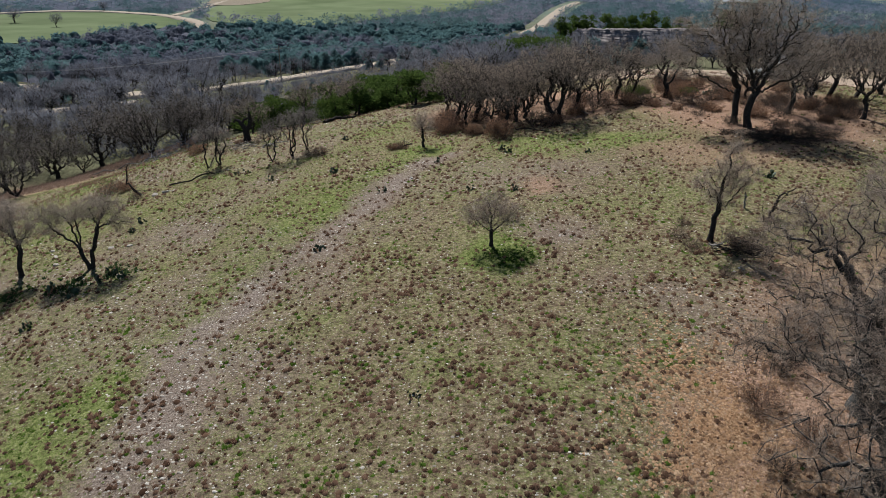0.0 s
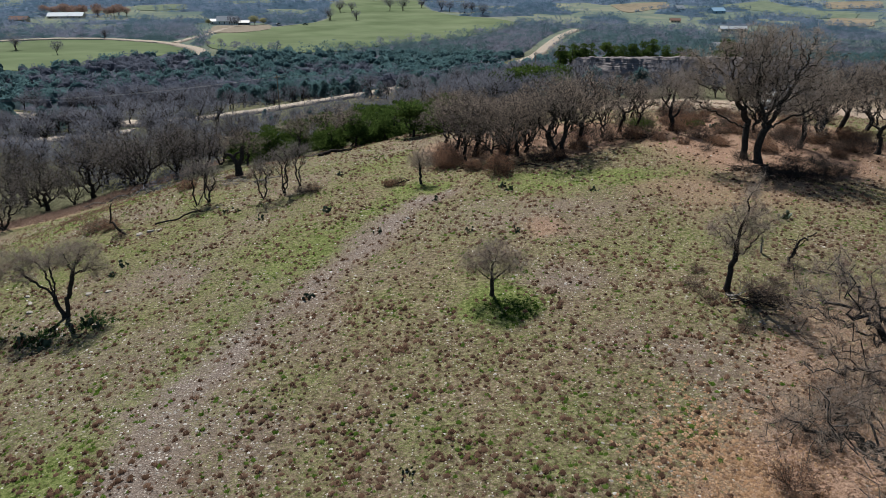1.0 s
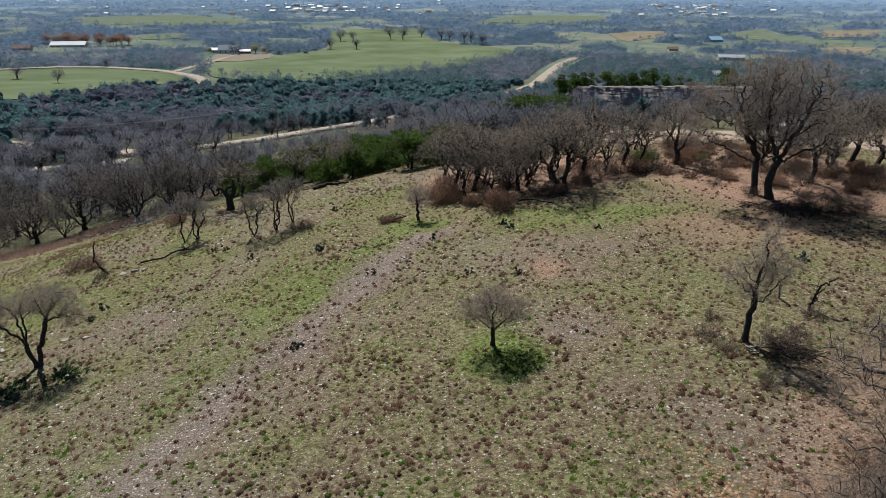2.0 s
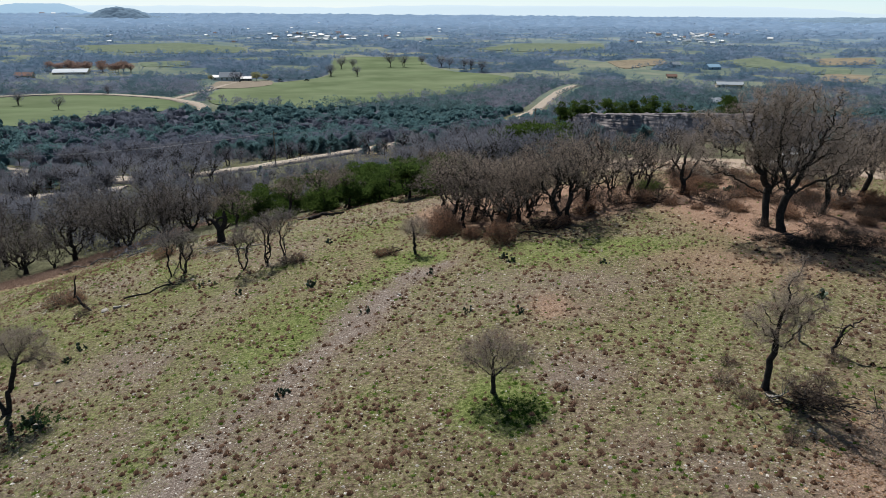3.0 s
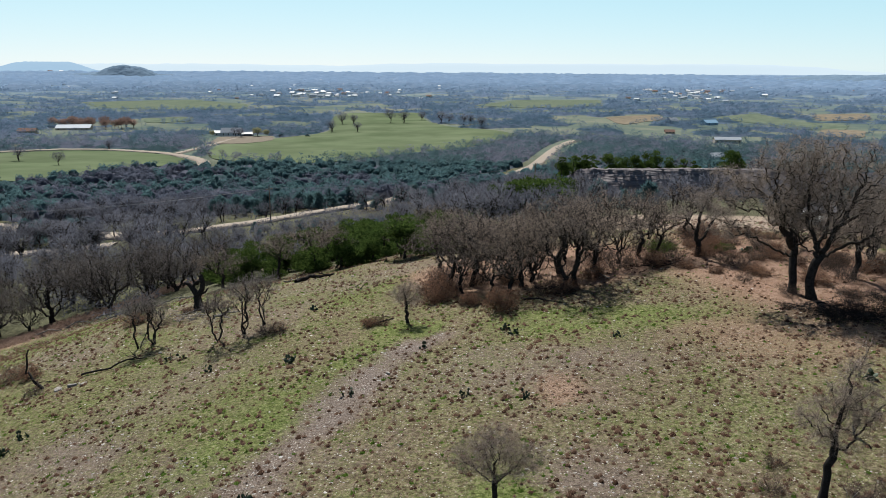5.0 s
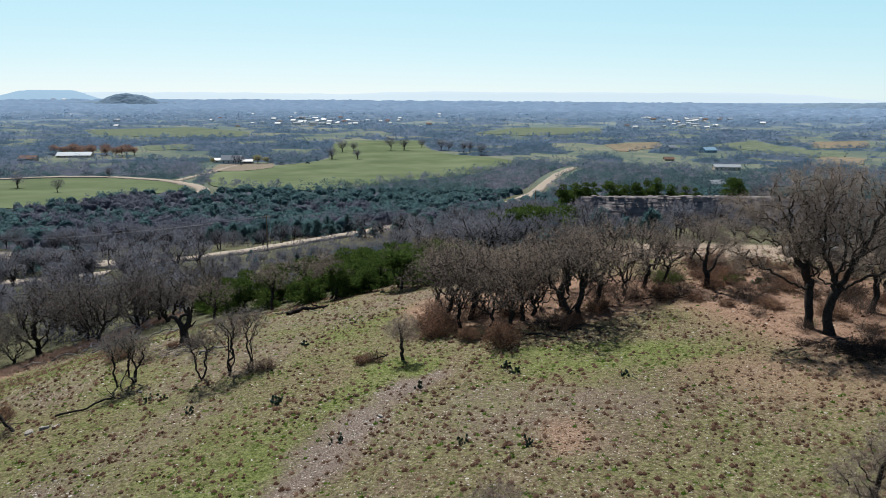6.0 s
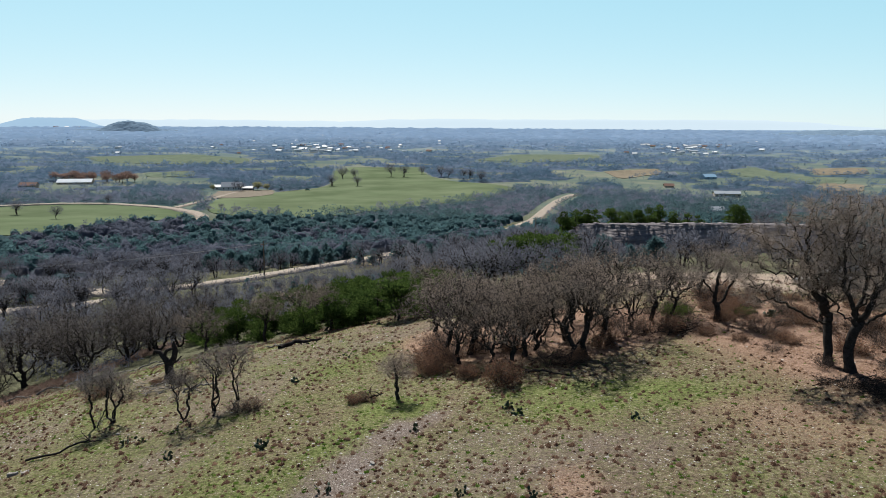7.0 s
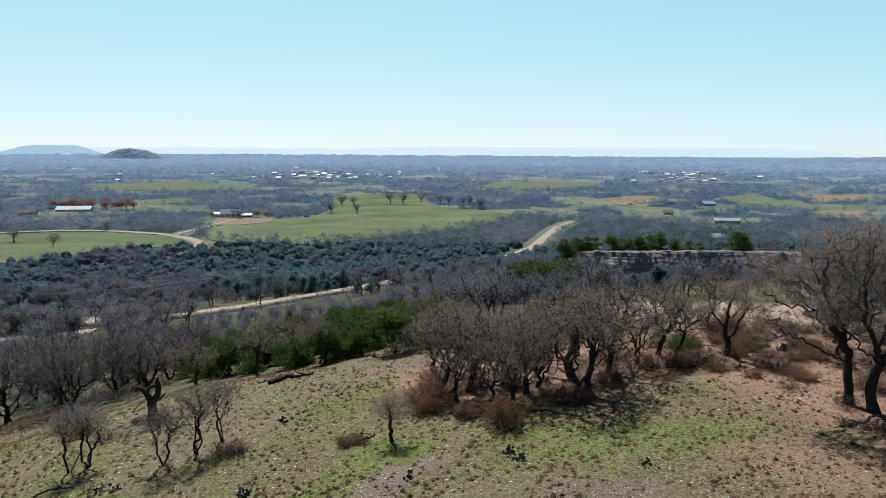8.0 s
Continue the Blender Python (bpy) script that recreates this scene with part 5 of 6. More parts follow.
p, r = hill_points(35, 27000, lambda x, y: np.clip(0.22 + 0.9 * stony(x, y), 0, 1) * (1 - 0.5 * leafy(x, y)))
v, f = stones(36, p, 0.028 + 0.075 * r.random(len(p)) ** 3, r)
tagged(new("stones", mesh_of("stones", v, f, STONE)), "loose pale limestone pieces scattered over the hill", "stones", kind="stuff")
p, r = hill_points(37, 30000, lambda x, y: leafy(x, y))
p[:, 2] += 0.02
n = len(p)
a = r.uniform(0, 6.28, n)
s1 = np.stack([np.cos(a), np.sin(a), r.uniform(-0.15, 0.25, n)], -1) * 0.055
s2 = np.stack([-np.sin(a), np.cos(a), r.uniform(-0.15, 0.25, n)], -1) * 0.038
v = np.stack([p - s1 - s2, p + s1 - s2, p + s1 + s2, p - s1 + s2], 1).reshape(-1, 3)
tagged(new("leaf_litter", mesh_of("leaf_litter", v, np.arange(4 * n).reshape(-1, 4), LITTER)), "orange-brown fallen oak leaves under the trees", "leaves", kind="stuff")

# ---- quarry bank beyond the grove ----
def bank():
    """A long cut bank of ledges, its flat top running back into the slope."""
    xs = np.linspace(24, 88, 230)
    rows = []
    front = 165 + 3.5 * np.sin((xs - 24) / 64 * np.pi) + 2.5 * (patches(xs, xs * 0 + 3, 7, 101) - 0.5)
    ends = ramp(xs, 24, 31) * (1 - ramp(xs, 80, 88))
    for back, z in ((-6.5, -13.8), (-4.6, -12.3), (-4.2, -10.6), (-3.2, -10.3), (-2.9, -8.9), (-1.6, -8.6), (-1.2, -7.5), (-0.3, -7.2), (0.0, -6.5), (1.5, -6.4), (4, -6.8), (8, -8.5), (16, -12.5), (30, -17), (44, -20)):
        j = 1.0 * (patches(xs, xs * 0 + back * 7, 0.8, 103, 2) - 0.5) + 1.6 * (patches(xs, xs * 0 + back * 2, 7.0, 105, 2) - 0.5)
        y = front + back + j
        g = height(xs, y) - 1.0
        rows.append(np.stack([xs, y, g + (z + 0.55 * (patches(xs, xs * 0 + back * 5, 0.9, 104, 2) - 0.5) - g) * ends], -1))
    v = np.stack(rows)
    n, m = v.shape[:2]
    i = np.arange(n * m).reshape(n, m)
    f = np.stack([i[:-1, :-1], i[:-1, 1:], i[1:, 1:], i[1:, :-1]], -1).reshape(-1, 4)
    tagged(new("quarry_bank", mesh_of("quarry_bank", v.reshape(-1, 3), f, LEDGE)), "grey limestone bank cut in long ledges", "bank", kind="structure")


bank()
for i, (x, y, s) in enumerate([(31, 176, 0.9), (35, 178, 1.0), (38.5, 177, 1.1), (42, 179, 0.9), (47, 178, 1.2), (50, 180, 1.2), (58, 178, 0.7), (66.5, 179, 1.3), (69, 181, 1.1), (28, 172, 0.8), (33, 177, 1.0), (40.5, 178, 0.9), (44.5, 178, 1.0), (53, 179, 0.9), (56, 179, 0.8), (26.5, 170, 1.1), (30, 174, 1.1)]):
    t = root("juniper", "dark green juniper on top of the quarry bank", "tree", "junipers on the bank", "", pose(x, y - 4.5, -7.8, 0, 0, 50 * i) @ Matrix.Diagonal((s, s, s * 0.85, 1)))
    for n_, me in zip(("trunk", "crown"), JUNIPERS[i % 5]):
        solid(n_, t, me)
for i, (x, y, s) in enumerate([(36, 190, 1.0), (44, 192, 1.1), (53, 188, 1.0), (61, 190, 1.1), (72, 186, 1.2), (76, 180, 1.1), (80, 190, 1.2), (30, 190, 1.0)]):
    t = root("bare_oak", "leafless grey oak behind the quarry bank", "tree", "bare oaks on the bank", "", pose(x, y, -12.5, 0, 0, 50 * i) @ Matrix.Diagonal((s, s, s, 1)))
    for n_, me in zip(("trunk", "twig_crown"), MID_BARE[i % 4]):
        solid(n_, t, me)
for i in range(60):
    x, y = rng.uniform(18, 90), rng.uniform(102, 162)
    t = root("brush", "leafless brown thicket on the quarry floor", "shrub", "thickets below the bank", "", stand(x, y, 40 * i, rng.uniform(0.35, 0.65), 0.2))
    for n_, me in zip(("trunk", "twig_crown"), MID_BARE[i % 4]):
        solid(n_, t, me)


# ---- brush, snags, logs, cacti and rocks on the hill ----
def shrub_mesh(seed, tall, wide, stems=9, leaves=0, leaf=None, twig=None, twigs=1700):
    """A dense many-stemmed shrub without green leaves."""
    r = np.random.default_rng(seed)
    st = Sticks()
    segs = []
    for k in range(stems * 3):
        a = r.uniform(0, 6.28)
        out = unit(np.array([math.cos(a), math.sin(a), r.uniform(0.5, 2.2)]))
        p = np.array([math.cos(a), math.sin(a), 0]) * wide * 0.08 - np.array([0, 0, 0.05])
        pts = [p]
        for s in range(4):
            out = unit(out + r.normal(0, 0.25, 3) + np.array([0, 0, 0.05]))
            pts.append(pts[-1] + out * tall * 0.27)
        pts = np.array(pts) * np.array([wide / tall * 0.85, wide / tall * 0.85, 1])
        st.tube(pts, np.linspace(0.016, 0.005, 5), 3)
        segs.extend(zip(pts[1:-1], pts[2:]))
    a, b = np.array([s[0] for s in segs]), np.array([s[1] for s in segs])

    def bits(n, ln, w, lift):
        i = r.integers(0, len(a), n)
        p = a[i] + (b[i] - a[i]) * r.random((n, 1)) + r.normal(0, 0.05 * tall, (n, 3))
        dome = unit(r.normal(0, 1, (n, 3))) * r.random((n, 1)) ** 0.35 * np.array([wide * 0.5, wide * 0.5, tall * 0.92])
        dome[:, 2] = np.abs(dome[:, 2])
        p = np.where(r.random((n, 1)) < 0.55, dome, p)
        p[:, 2] = np.maximum(p[:, 2], 0.02)
        d = unit(unit(b[i] - a[i]) * 0.5 + r.normal(0, 0.6, (n, 3)) + np.array([0, 0, lift]))
        s = unit(np.cross(d, r.normal(0, 1, (n, 3)))) * w / 2
        v = np.stack([p - s, p + s, p + d * ln * r.uniform(0.4, 1.3, (n, 1))], 1).reshape(-1, 3)
        return v, np.arange(len(v)).reshape(-1, 3)

    out = [("stem", st.mesh("stem", BARK)), ("twig_crown", mesh_of("twig_crown", *bits(twigs, 0.26, 0.017, 0.1), twig or TWIG_BROWN))]
    if leaves:
        out.append(("foliage", mesh_of("foliage", *bits(leaves, 0.09, 0.06, 0.0), leaf or LEAF_DEAD)))
    return out


SHRUBS = [shrub_mesh(600 + i, 1.5, 2.2, 9, (3000, 0, 900)[i % 3]) for i in range(3)]
DARK_SHRUB = shrub_mesh(605, 1.5, 2.4, 16, 0, None, BARK, 2300)
GREEN_SHRUB = shrub_mesh(604, 1.2, 2.2, 8, 2200, GREEN_GRASS)


def shrub(i, x, y, s, label, group, flat=1.0):
    t = root("shrub", label, "shrub", group, "", stand(x, y, 77 * i) @ Matrix.Diagonal((s, s, s * flat, 1)))
    for n_, me in SHRUBS[i % 3]:
        solid(n_, t, me)


for i, (x, y, s) in enumerate([(18.2, 66.6, 0.8), (19.3, 67.2, 0.6), (22.8, 65.2, 0.6)]):
    t = root("shrub", "low yellow-green leafy shrub beside the spreading oak", "shrub", "green shrubs in the grove", "", stand(x, y, 77 * i, s))
    for n_, me in GREEN_SHRUB:
        solid(n_, t, me)
for i, (x, y, s) in enumerate([(4.5, 53.9, 1.1), (1.3, 61.5, 1.0), (3.2, 61.6, 1.0), (0.9, 58.8, 1.0), (7.7, 57.0, 0.9), (8.8, 56.8, 0.7), (11.6, 59.8, 0.8), (13.8, 62.2, 1.0), (15.2, 62.6, 0.8), (16.7, 62.2, 0.9), (18.2, 62.8, 0.8), (0.4, 64.0, 0.9), (5.8, 61.0, 0.8), (10.0, 60.8, 0.8), (12.8, 65.0, 1.0), (6.7, 65.5, 0.9), (17.0, 67.5, 0.9)]):
    shrub(i if i != 0 else 0, x, y, s, "round reddish-brown shrub with dead leaves at the grove's edge" if i % 3 == 0 else "tangled brown leafless shrub under the grove", "shrubs in the grove")
for i, (x, y, s) in enumerate([(22.2, 60.6, 0.9), (24.0, 62.0, 0.8), (22.8, 58.2, 0.7), (21.0, 56.5, 0.6), (26.4, 60.5, 0.7), (20.0, 58.8, 0.5), (22.6, 53.4, 0.7), (26.6, 53.2, 0.5), (30.5, 54.5, 0.6), (29.0, 61.8, 0.8), (21.5, 67.5, 0.9), (24.0, 69.0, 0.8), (27.0, 68.0, 1.0), (30.5, 70.0, 1.0), (33.0, 68.5, 0.9), (19.5, 69.5, 0.9), (23.0, 73.5, 1.0), (28.5, 73.0, 0.9), (34.5, 72.5, 1.0), (37.0, 70.0, 1.0), (18.6, 60.8, 0.6), (21.6, 61.8, 0.7)]):
    shrub(i + 1, x, y, s, "low grey-brown brush among fallen leaves", "brush below the great oaks", 0.7)
for i, (x, y, s) in enumerate([(12.4, 32.8, 0.5), (12.7, 31.4, 0.55), (15.2, 32.0, 0.75), (15.8, 31.2, 0.7), (14.9, 31.0, 0.6), (13.2, 34.4, 0.45), (16.4, 32.6, 0.5), (17.9, 34.3, 0.5), (13.4, 28.6, 0.4)]):
    shrub(3 * i + 1, x, y, s, "low tangled heap of cut grey-brown brush", "brush round the slender oak", 0.65)
for i, (x, y, s) in enumerate([(-19.1, 58.2, 0.7), (-26.4, 52.0, 0.9), (-24.6, 51.4, 0.7), (-10.3, 52.9, 0.6), (-9.6, 53.2, 0.6), (-21.8, 60.2, 0.8), (-16.2, 60.3, 0.5), (-3.0, 53.2, 0.45), (-3.8, 53.0, 0.5), (-22.4, 47.8, 0.5)]):
    shrub(i + 1, x, y, s, "low leafless brown brush on the slope", "brush on the slope", 0.75)
for i, (x, y, s) in enumerate([(11.0, 16.5, 0.5), (12.6, 17.6, 0.7), (10.6, 12.6, 0.45), (13.2, 21.6, 0.8), (14.6, 23.4, 0.9), (16.8, 18.4, 1.2), (17.2, 22.6, 1.1), (11.6, 19.6, 0.7), (15.0, 15.8, 1.0)]):
    shrub(i + 1, x, y, s, "grey-brown leafless underbrush below the oaks", "underbrush at the hill's side", 0.9)

r = np.random.default_rng(88)
for i in range(30):
    x, y = r.uniform(20, 36), r.uniform(57, 76)
    shrub(i, x, y, r.uniform(0.5, 1.0), "tangled dark leafless brush under scattered oaks", "brush beside the yard", 0.75)
for i, (x, y, s) in enumerate([(2.6, 56.0, 0.7), (0.3, 57.6, 0.8), (-0.2, 60.2, 0.8), (9.6, 57.6, 0.65)]):
    shrub(3 * i, x, y, s, "dense round shrub with reddish-brown dead leaves", "leafy shrubs before the grove", 0.9)
for i in range(16):
    x, y = r.uniform(25.5, 35), r.uniform(55.5, 66)
    shrub(i + 1, x, y, r.uniform(0.5, 0.9), "tangled dark leafless brush under scattered oaks", "brush beside the yard", 0.8)
for i, (x, y, s) in enumerate([(21.4, 51.2, 0.5), (22.3, 50.4, 0.75), (23.3, 49.8, 0.9), (24.3, 50.4, 0.9), (22.9, 48.6, 0.7), (24.3, 48.6, 0.9), (25.4, 49.5, 1.0), (25.6, 47.6, 0.7), (26.8, 49.0, 1.0), (25.5, 51.5, 0.8), (27.7, 50.8, 0.9), (28.9, 50.2, 0.9), (26.5, 53.6, 0.8), (27.8, 52.4, 0.9)]):
    t = root("shrub", "low dark leafless brush heaped round the great oaks", "shrub", "brush at the great oaks' feet", "", stand(x, y, 77 * i) @ Matrix.Diagonal((0.85 * s, 0.85 * s, 0.5 * s, 1)))
    for n_, me in DARK_SHRUB:
        solid(n_, t, me)


def dead_wood(name, pts, r0, r1, label, category, pale=True, seed=0, side=3):
    """A fallen or standing dead limb with stubs of branches."""
    r = np.random.default_rng(seed)
    p = np.array([(x, y, zof(x, y) + z) for x, y, z in pts])
    t = np.linspace(0, len(p) - 1, len(p) * 4)
    p = np.stack([np.interp(t, np.arange(len(p)), p[:, k]) for k in range(3)], -1) + r.normal(0, 0.05, (len(t), 3))
    o = root(name, label, category, at=Matrix.Translation(p[0]))
    p = p - p[0]
    st = Sticks()
    st.tube(p, np.linspace(r0, r1, len(p)), 7)
    solid("limb", o, st.mesh("limb", BARK_PALE if pale else BARK))
    for k in range(side):
        i = int(r.integers(2, len(p) - 1))
        d = unit(r.normal(0, 1, 3) + np.array([0, 0, 0.7]))
        q = [p[i], p[i] + d * 0.3, p[i] + d * 0.55 + r.normal(0, 0.08, 3), p[i] + d * 0.9 + r.normal(0, 0.15, 3)]
        s2 = Sticks()
        s2.tube(q, [r1 * 0.9, r1 * 0.7, r1 * 0.5, r1 * 0.25], 5)
        solid("branch", o, s2.mesh("branch", BARK_PALE if pale else BARK))
    return o


dead_wood("fallen_branch", [(-20.5, 49.5, 0.1), (-18.9, 49.9, 0.12), (-17.8, 50.4, 0.35), (-17.0, 50.6, 0.15)], 0.065, 0.03, "long dark fallen branch lying in the grass", "branch", False, 1)
dead_wood("dead_snag", [(-22.2, 48.6, -0.1), (-23.0, 49.0, 0.5), (-23.6, 49.4, 1.2), (-23.4, 49.5, 2.3)], 0.10, 0.04, "thin curved dead snag leaning out of the slope", "dead tree", False, 2, 2)
dead_wood("fallen_log", [(-11.9, 69.6, 0.1), (-10.8, 70.6, 0.35), (-10.2, 70.4, 0.2), (-8.9, 71.6, 0.15)], 0.20, 0.08, "dark rotting log with upturned root in the grass", "log", False, 3, 5)
dead_wood("fallen_branch", [(-13.4, 72.0, 0.1), (-12.2, 71.8, 0.2), (-11.5, 72.4, 0.1)], 0.07, 0.03, "grey fallen branch near the hill's edge", "branch", seed=4)
dead_wood("fallen_branch", [(11.5, 61.8, 0.15), (12.0, 60.4, 0.3), (12.6, 59.2, 0.1)], 0.09, 0.04, "pale bleached fallen branch below the grove", "branch", seed=5)
dead_wood("fallen_branch", [(-15.4, 58.0, 0.1), (-14.2, 58.2, 0.25), (-13.2, 58.6, 0.1)], 0.08, 0.03, "grey fallen branch in a brush heap", "branch", seed=6)
dead_wood("fallen_branch", [(-15.0, 58.6, 0.1), (-14.6, 57.8, 0.3), (-13.9, 57.4, 0.1)], 0.06, 0.03, "grey fallen branch in a brush heap", "branch", seed=7)
dead_wood("dead_snag", [(18.0, 35.0, -0.1), (18.2, 35.0, 0.6), (18.4, 35.1, 1.2), (19.3, 35.2, 1.5)], 0.09, 0.03, "small broken dead tree with one bent limb", "dead tree", False, 8, 5)
dead_wood("dead_snag", [(17.1, 36.2, -0.1), (17.1, 36.2, 0.5), (17.0, 36.2, 0.95)], 0.06, 0.04, "short upright dead stake of wood", "dead tree", True, 9, 0)
dead_wood("fallen_branch", [(-3.4, 53.2, 0.1), (-2.8, 53.1, 0.3), (-2.3, 53.3, 0.25)], 0.06, 0.03, "grey fallen branch beside a small oak", "branch", False, 10)
dead_wood("fallen_branch", [(6.0, 55.4, 0.1), (7.0, 54.8, 0.3), (8.4, 54.2, 0.1)], 0.08, 0.03, "dark fallen branch at the grove's edge", "branch", False, 11)
dead_wood("fallen_branch", [(13.6, 31.6, 0.1), (13.8, 31.0, 0.3), (14.4, 31.3, 0.5)], 0.05, 0.02, "pale broken branch beside the slender oak", "branch", True, 12)
for k in range(7):
    x0, y0 = -44 + 2.6 * k, 84.5 + 1.4 * (k % 3)
    dead_wood("fallen_branch", [(x0, y0, 0.1), (x0 + 1.4, y0 + 0.5, 0.4), (x0 + 2.9, y0 + 0.3, 0.1)], 0.09, 0.04, "grey deadfall branch along the slope", "branch", True, 20 + k)
def brush_heap(seed, x, y, wide, deep, tall, count, bark, label):
    """Cut branches thrown across one another."""
    o = root("brush_heap", label, "brush", "heaps of cut branches", "", stand(x, y))
    r = np.random.default_rng(seed)
    for k in range(count):
        a = r.uniform(0, 6.28)
        c = np.array([r.normal(0, 0.36 * wide), r.normal(0, 0.36 * deep), abs(r.normal(0.4 * tall, 0.35 * tall)) + 0.04])
        d = np.array([math.cos(a), 0.7 * math.sin(a), r.uniform(-0.15, 0.35)]) * r.uniform(0.4, 1.25)
        q = np.stack([c - d / 2, c - d / 6 + r.normal(0, 0.07, 3), c + d / 6 + r.normal(0, 0.07, 3), c + d / 2 + r.normal(0, 0.1, 3)])
        q[:, 2] = np.maximum(q[:, 2], 0.02)
        st = Sticks()
        st.tube(q, np.array([0.028, 0.022, 0.015, 0.006]) * r.uniform(0.5, 1.4), 5)
        solid("branch", o, st.mesh("branch", bark))


brush_heap(91, 15.3, 30.8, 2.6, 1.5, 0.32, 80, BARK, "dark heap of cut oak branches beside the slender oak")
brush_heap(92, -17.2, 58.8, 2.0, 1.0, 0.5, 46, BARK_PALE, "low heap of grey weathered logs and branches")
brush_heap(93, 17.0, 62.0, 2.6, 1.0, 0.6, 60, BARK, "dark tangle of fallen branches at the grove's edge")
brush_heap(94, 8.6, 57.0, 2.2, 1.2, 0.6, 50, BARK, "dark tangle of fallen branches at the grove's edge")
brush_heap(95, 23.8, 50.0, 2.6, 1.6, 0.4, 60, BARK, "dark low heap of branches beside the great oaks")
brush_heap(96, 26.4, 49.6, 2.6, 1.6, 0.4, 50, BARK, "dark low heap of branches beside the great oaks")
stump = root("dead_oak", "broken dead oak trunk with an arched hollow top", "dead tree", at=stand(-17.8, 62.3))
st = Sticks()
st.tube([(0, 0, -0.2), (0.02, 0, 0.35), (-0.05, 0.05, 0.8), (0.03, 0.02, 1.25)], [0.46, 0.31, 0.29, 0.30], 10)
solid("trunk", stump, st.mesh("trunk", BARK))
for q, k in (([(-0.05, 0, 1.05), (-0.32, 0.03, 1.5), (-0.62, 0.05, 1.85), (-0.92, 0.05, 1.9), (-1.08, 0.08, 1.68)], [0.24, 0.2, 0.15, 0.13, 0.08]), ([(0.1, 0, 1.05), (0.36, 0, 1.45), (0.46, 0.05, 1.95), (0.40, 0.02, 2.35), (0.44, 0, 2.62)], [0.24, 0.2, 0.19, 0.16, 0.07]), ([(-0.35, 0, 1.55), (-0.12, 0.02, 1.95), (0.16, 0, 2.08), (0.42, 0.03, 2.1)], [0.12, 0.11, 0.10, 0.08]), ([(0.2, 0, 1.1), (0.55, 0.1, 1.2), (0.85, 0.1, 1.55)], [0.11, 0.08, 0.03])):
    st = Sticks()
    st.tube(q, k, 7)
    solid("limb", stump, st.mesh("limb", BARK))
shrub(0, -18.1, 60.8, 0.45, "low rust-brown shrub beside the broken oak", "brush on the slope", 0.7)
shrub(3, -11.9, 73.4, 0.4, "low rust-brown shrub beside the fallen log", "brush on the slope", 0.5)


def pad_mesh():
    bm = bmesh.new()
    bmesh.ops.create_icosphere(bm, subdivisions=1, radius=1.0)
    for v in bm.verts:
        v.co = Vector((v.co.x * 0.115 * (1 + 0.15 * v.co.z), v.co.y * 0.022, v.co.z * 0.15 + 0.13))
    me = bpy.data.meshes.new("pad")
    bm.to_mesh(me)
    bm.free()
    me.materials.append(CACTUS)
    return me


PAD = pad_mesh()


def prickly_pear(seed, x, y, size, pads):
    """A clump of flat cactus pads growing out of one another."""
    r = random.Random(seed)
    o = root("prickly_pear", "dark green prickly pear cactus clump on stony ground", "cactus", "prickly pears on the hill", "", stand(x, y))
    tops = []
    for k in range(pads):
        if k < pads * 0.65 or not tops:
            a = r.uniform(0, 6.28)
            m = pose(math.cos(a) * 0.42 * size * r.random() ** 0.6, math.sin(a) * 0.42 * size * r.random() ** 0.6, -0.03, r.uniform(-35, 35), r.uniform(-35, 35), r.uniform(0, 360))
        else:
            m = r.choice(tops) @ pose(r.uniform(-0.05, 0.05), 0, 0.22, r.uniform(-25, 25), r.uniform(-40, 40), r.uniform(-60, 60))
        m = m @ Matrix.Diagonal((1, 1, 1, 1))
        tops.append(m) if k < pads * 0.65 else None
        s = size * r.uniform(0.75, 1.15)
        solid("pad", o, PAD, at=Matrix.Translation(m.translation * (1 if k < pads * 0.45 else 1)) @ m.to_3x3().to_4x4() @ Matrix.Diagonal((s, s, s, 1)))


for i, (x, y, s, k) in enumerate([(4.4, 50.2, 1.1, 12), (4.9, 49.3, 1.0, 9), (10.4, 47.4, 1.0, 10), (1.8, 41.6, 1.0, 7), (4.7, 40.8, 1.0, 7), (-7.7, 47.8, 1.3, 13), (-12.3, 47.8, 1.1, 8), (-15.5, 49.9, 1.1, 9), (-14.6, 49.9, 1.0, 7), (-8.2, 57.8, 1.2, 9), (-4.8, 79.0, 1.2, 7), (-19.5, 41.9, 1.1, 8), (-19.7, 40.6, 1.1, 8), (-3.8, 42.6, 1.1, 8), (-0.4, 48.2, 1.0, 8), (-6.7, 34.3, 1.1, 10), (-0.9, 21.0, 0.9, 7), (-20.0, 32.6, 1.6, 14), (-20.7, 29.4, 1.2, 8), (20.6, 41.3, 1.4, 14), (-5.6, 63.0, 1.0, 6), (24.6, 64.6, 1.6, 16), (25.4, 65.4, 1.5, 14), (23.8, 66.0, 1.4, 12), (-21.5, 33.6, 1.4, 10), (-18.4, 34.4, 1.4, 12), (-17.6, 34.0, 1.2, 10)]):
    prickly_pear(i, x, y, s * 0.68, k + 4)


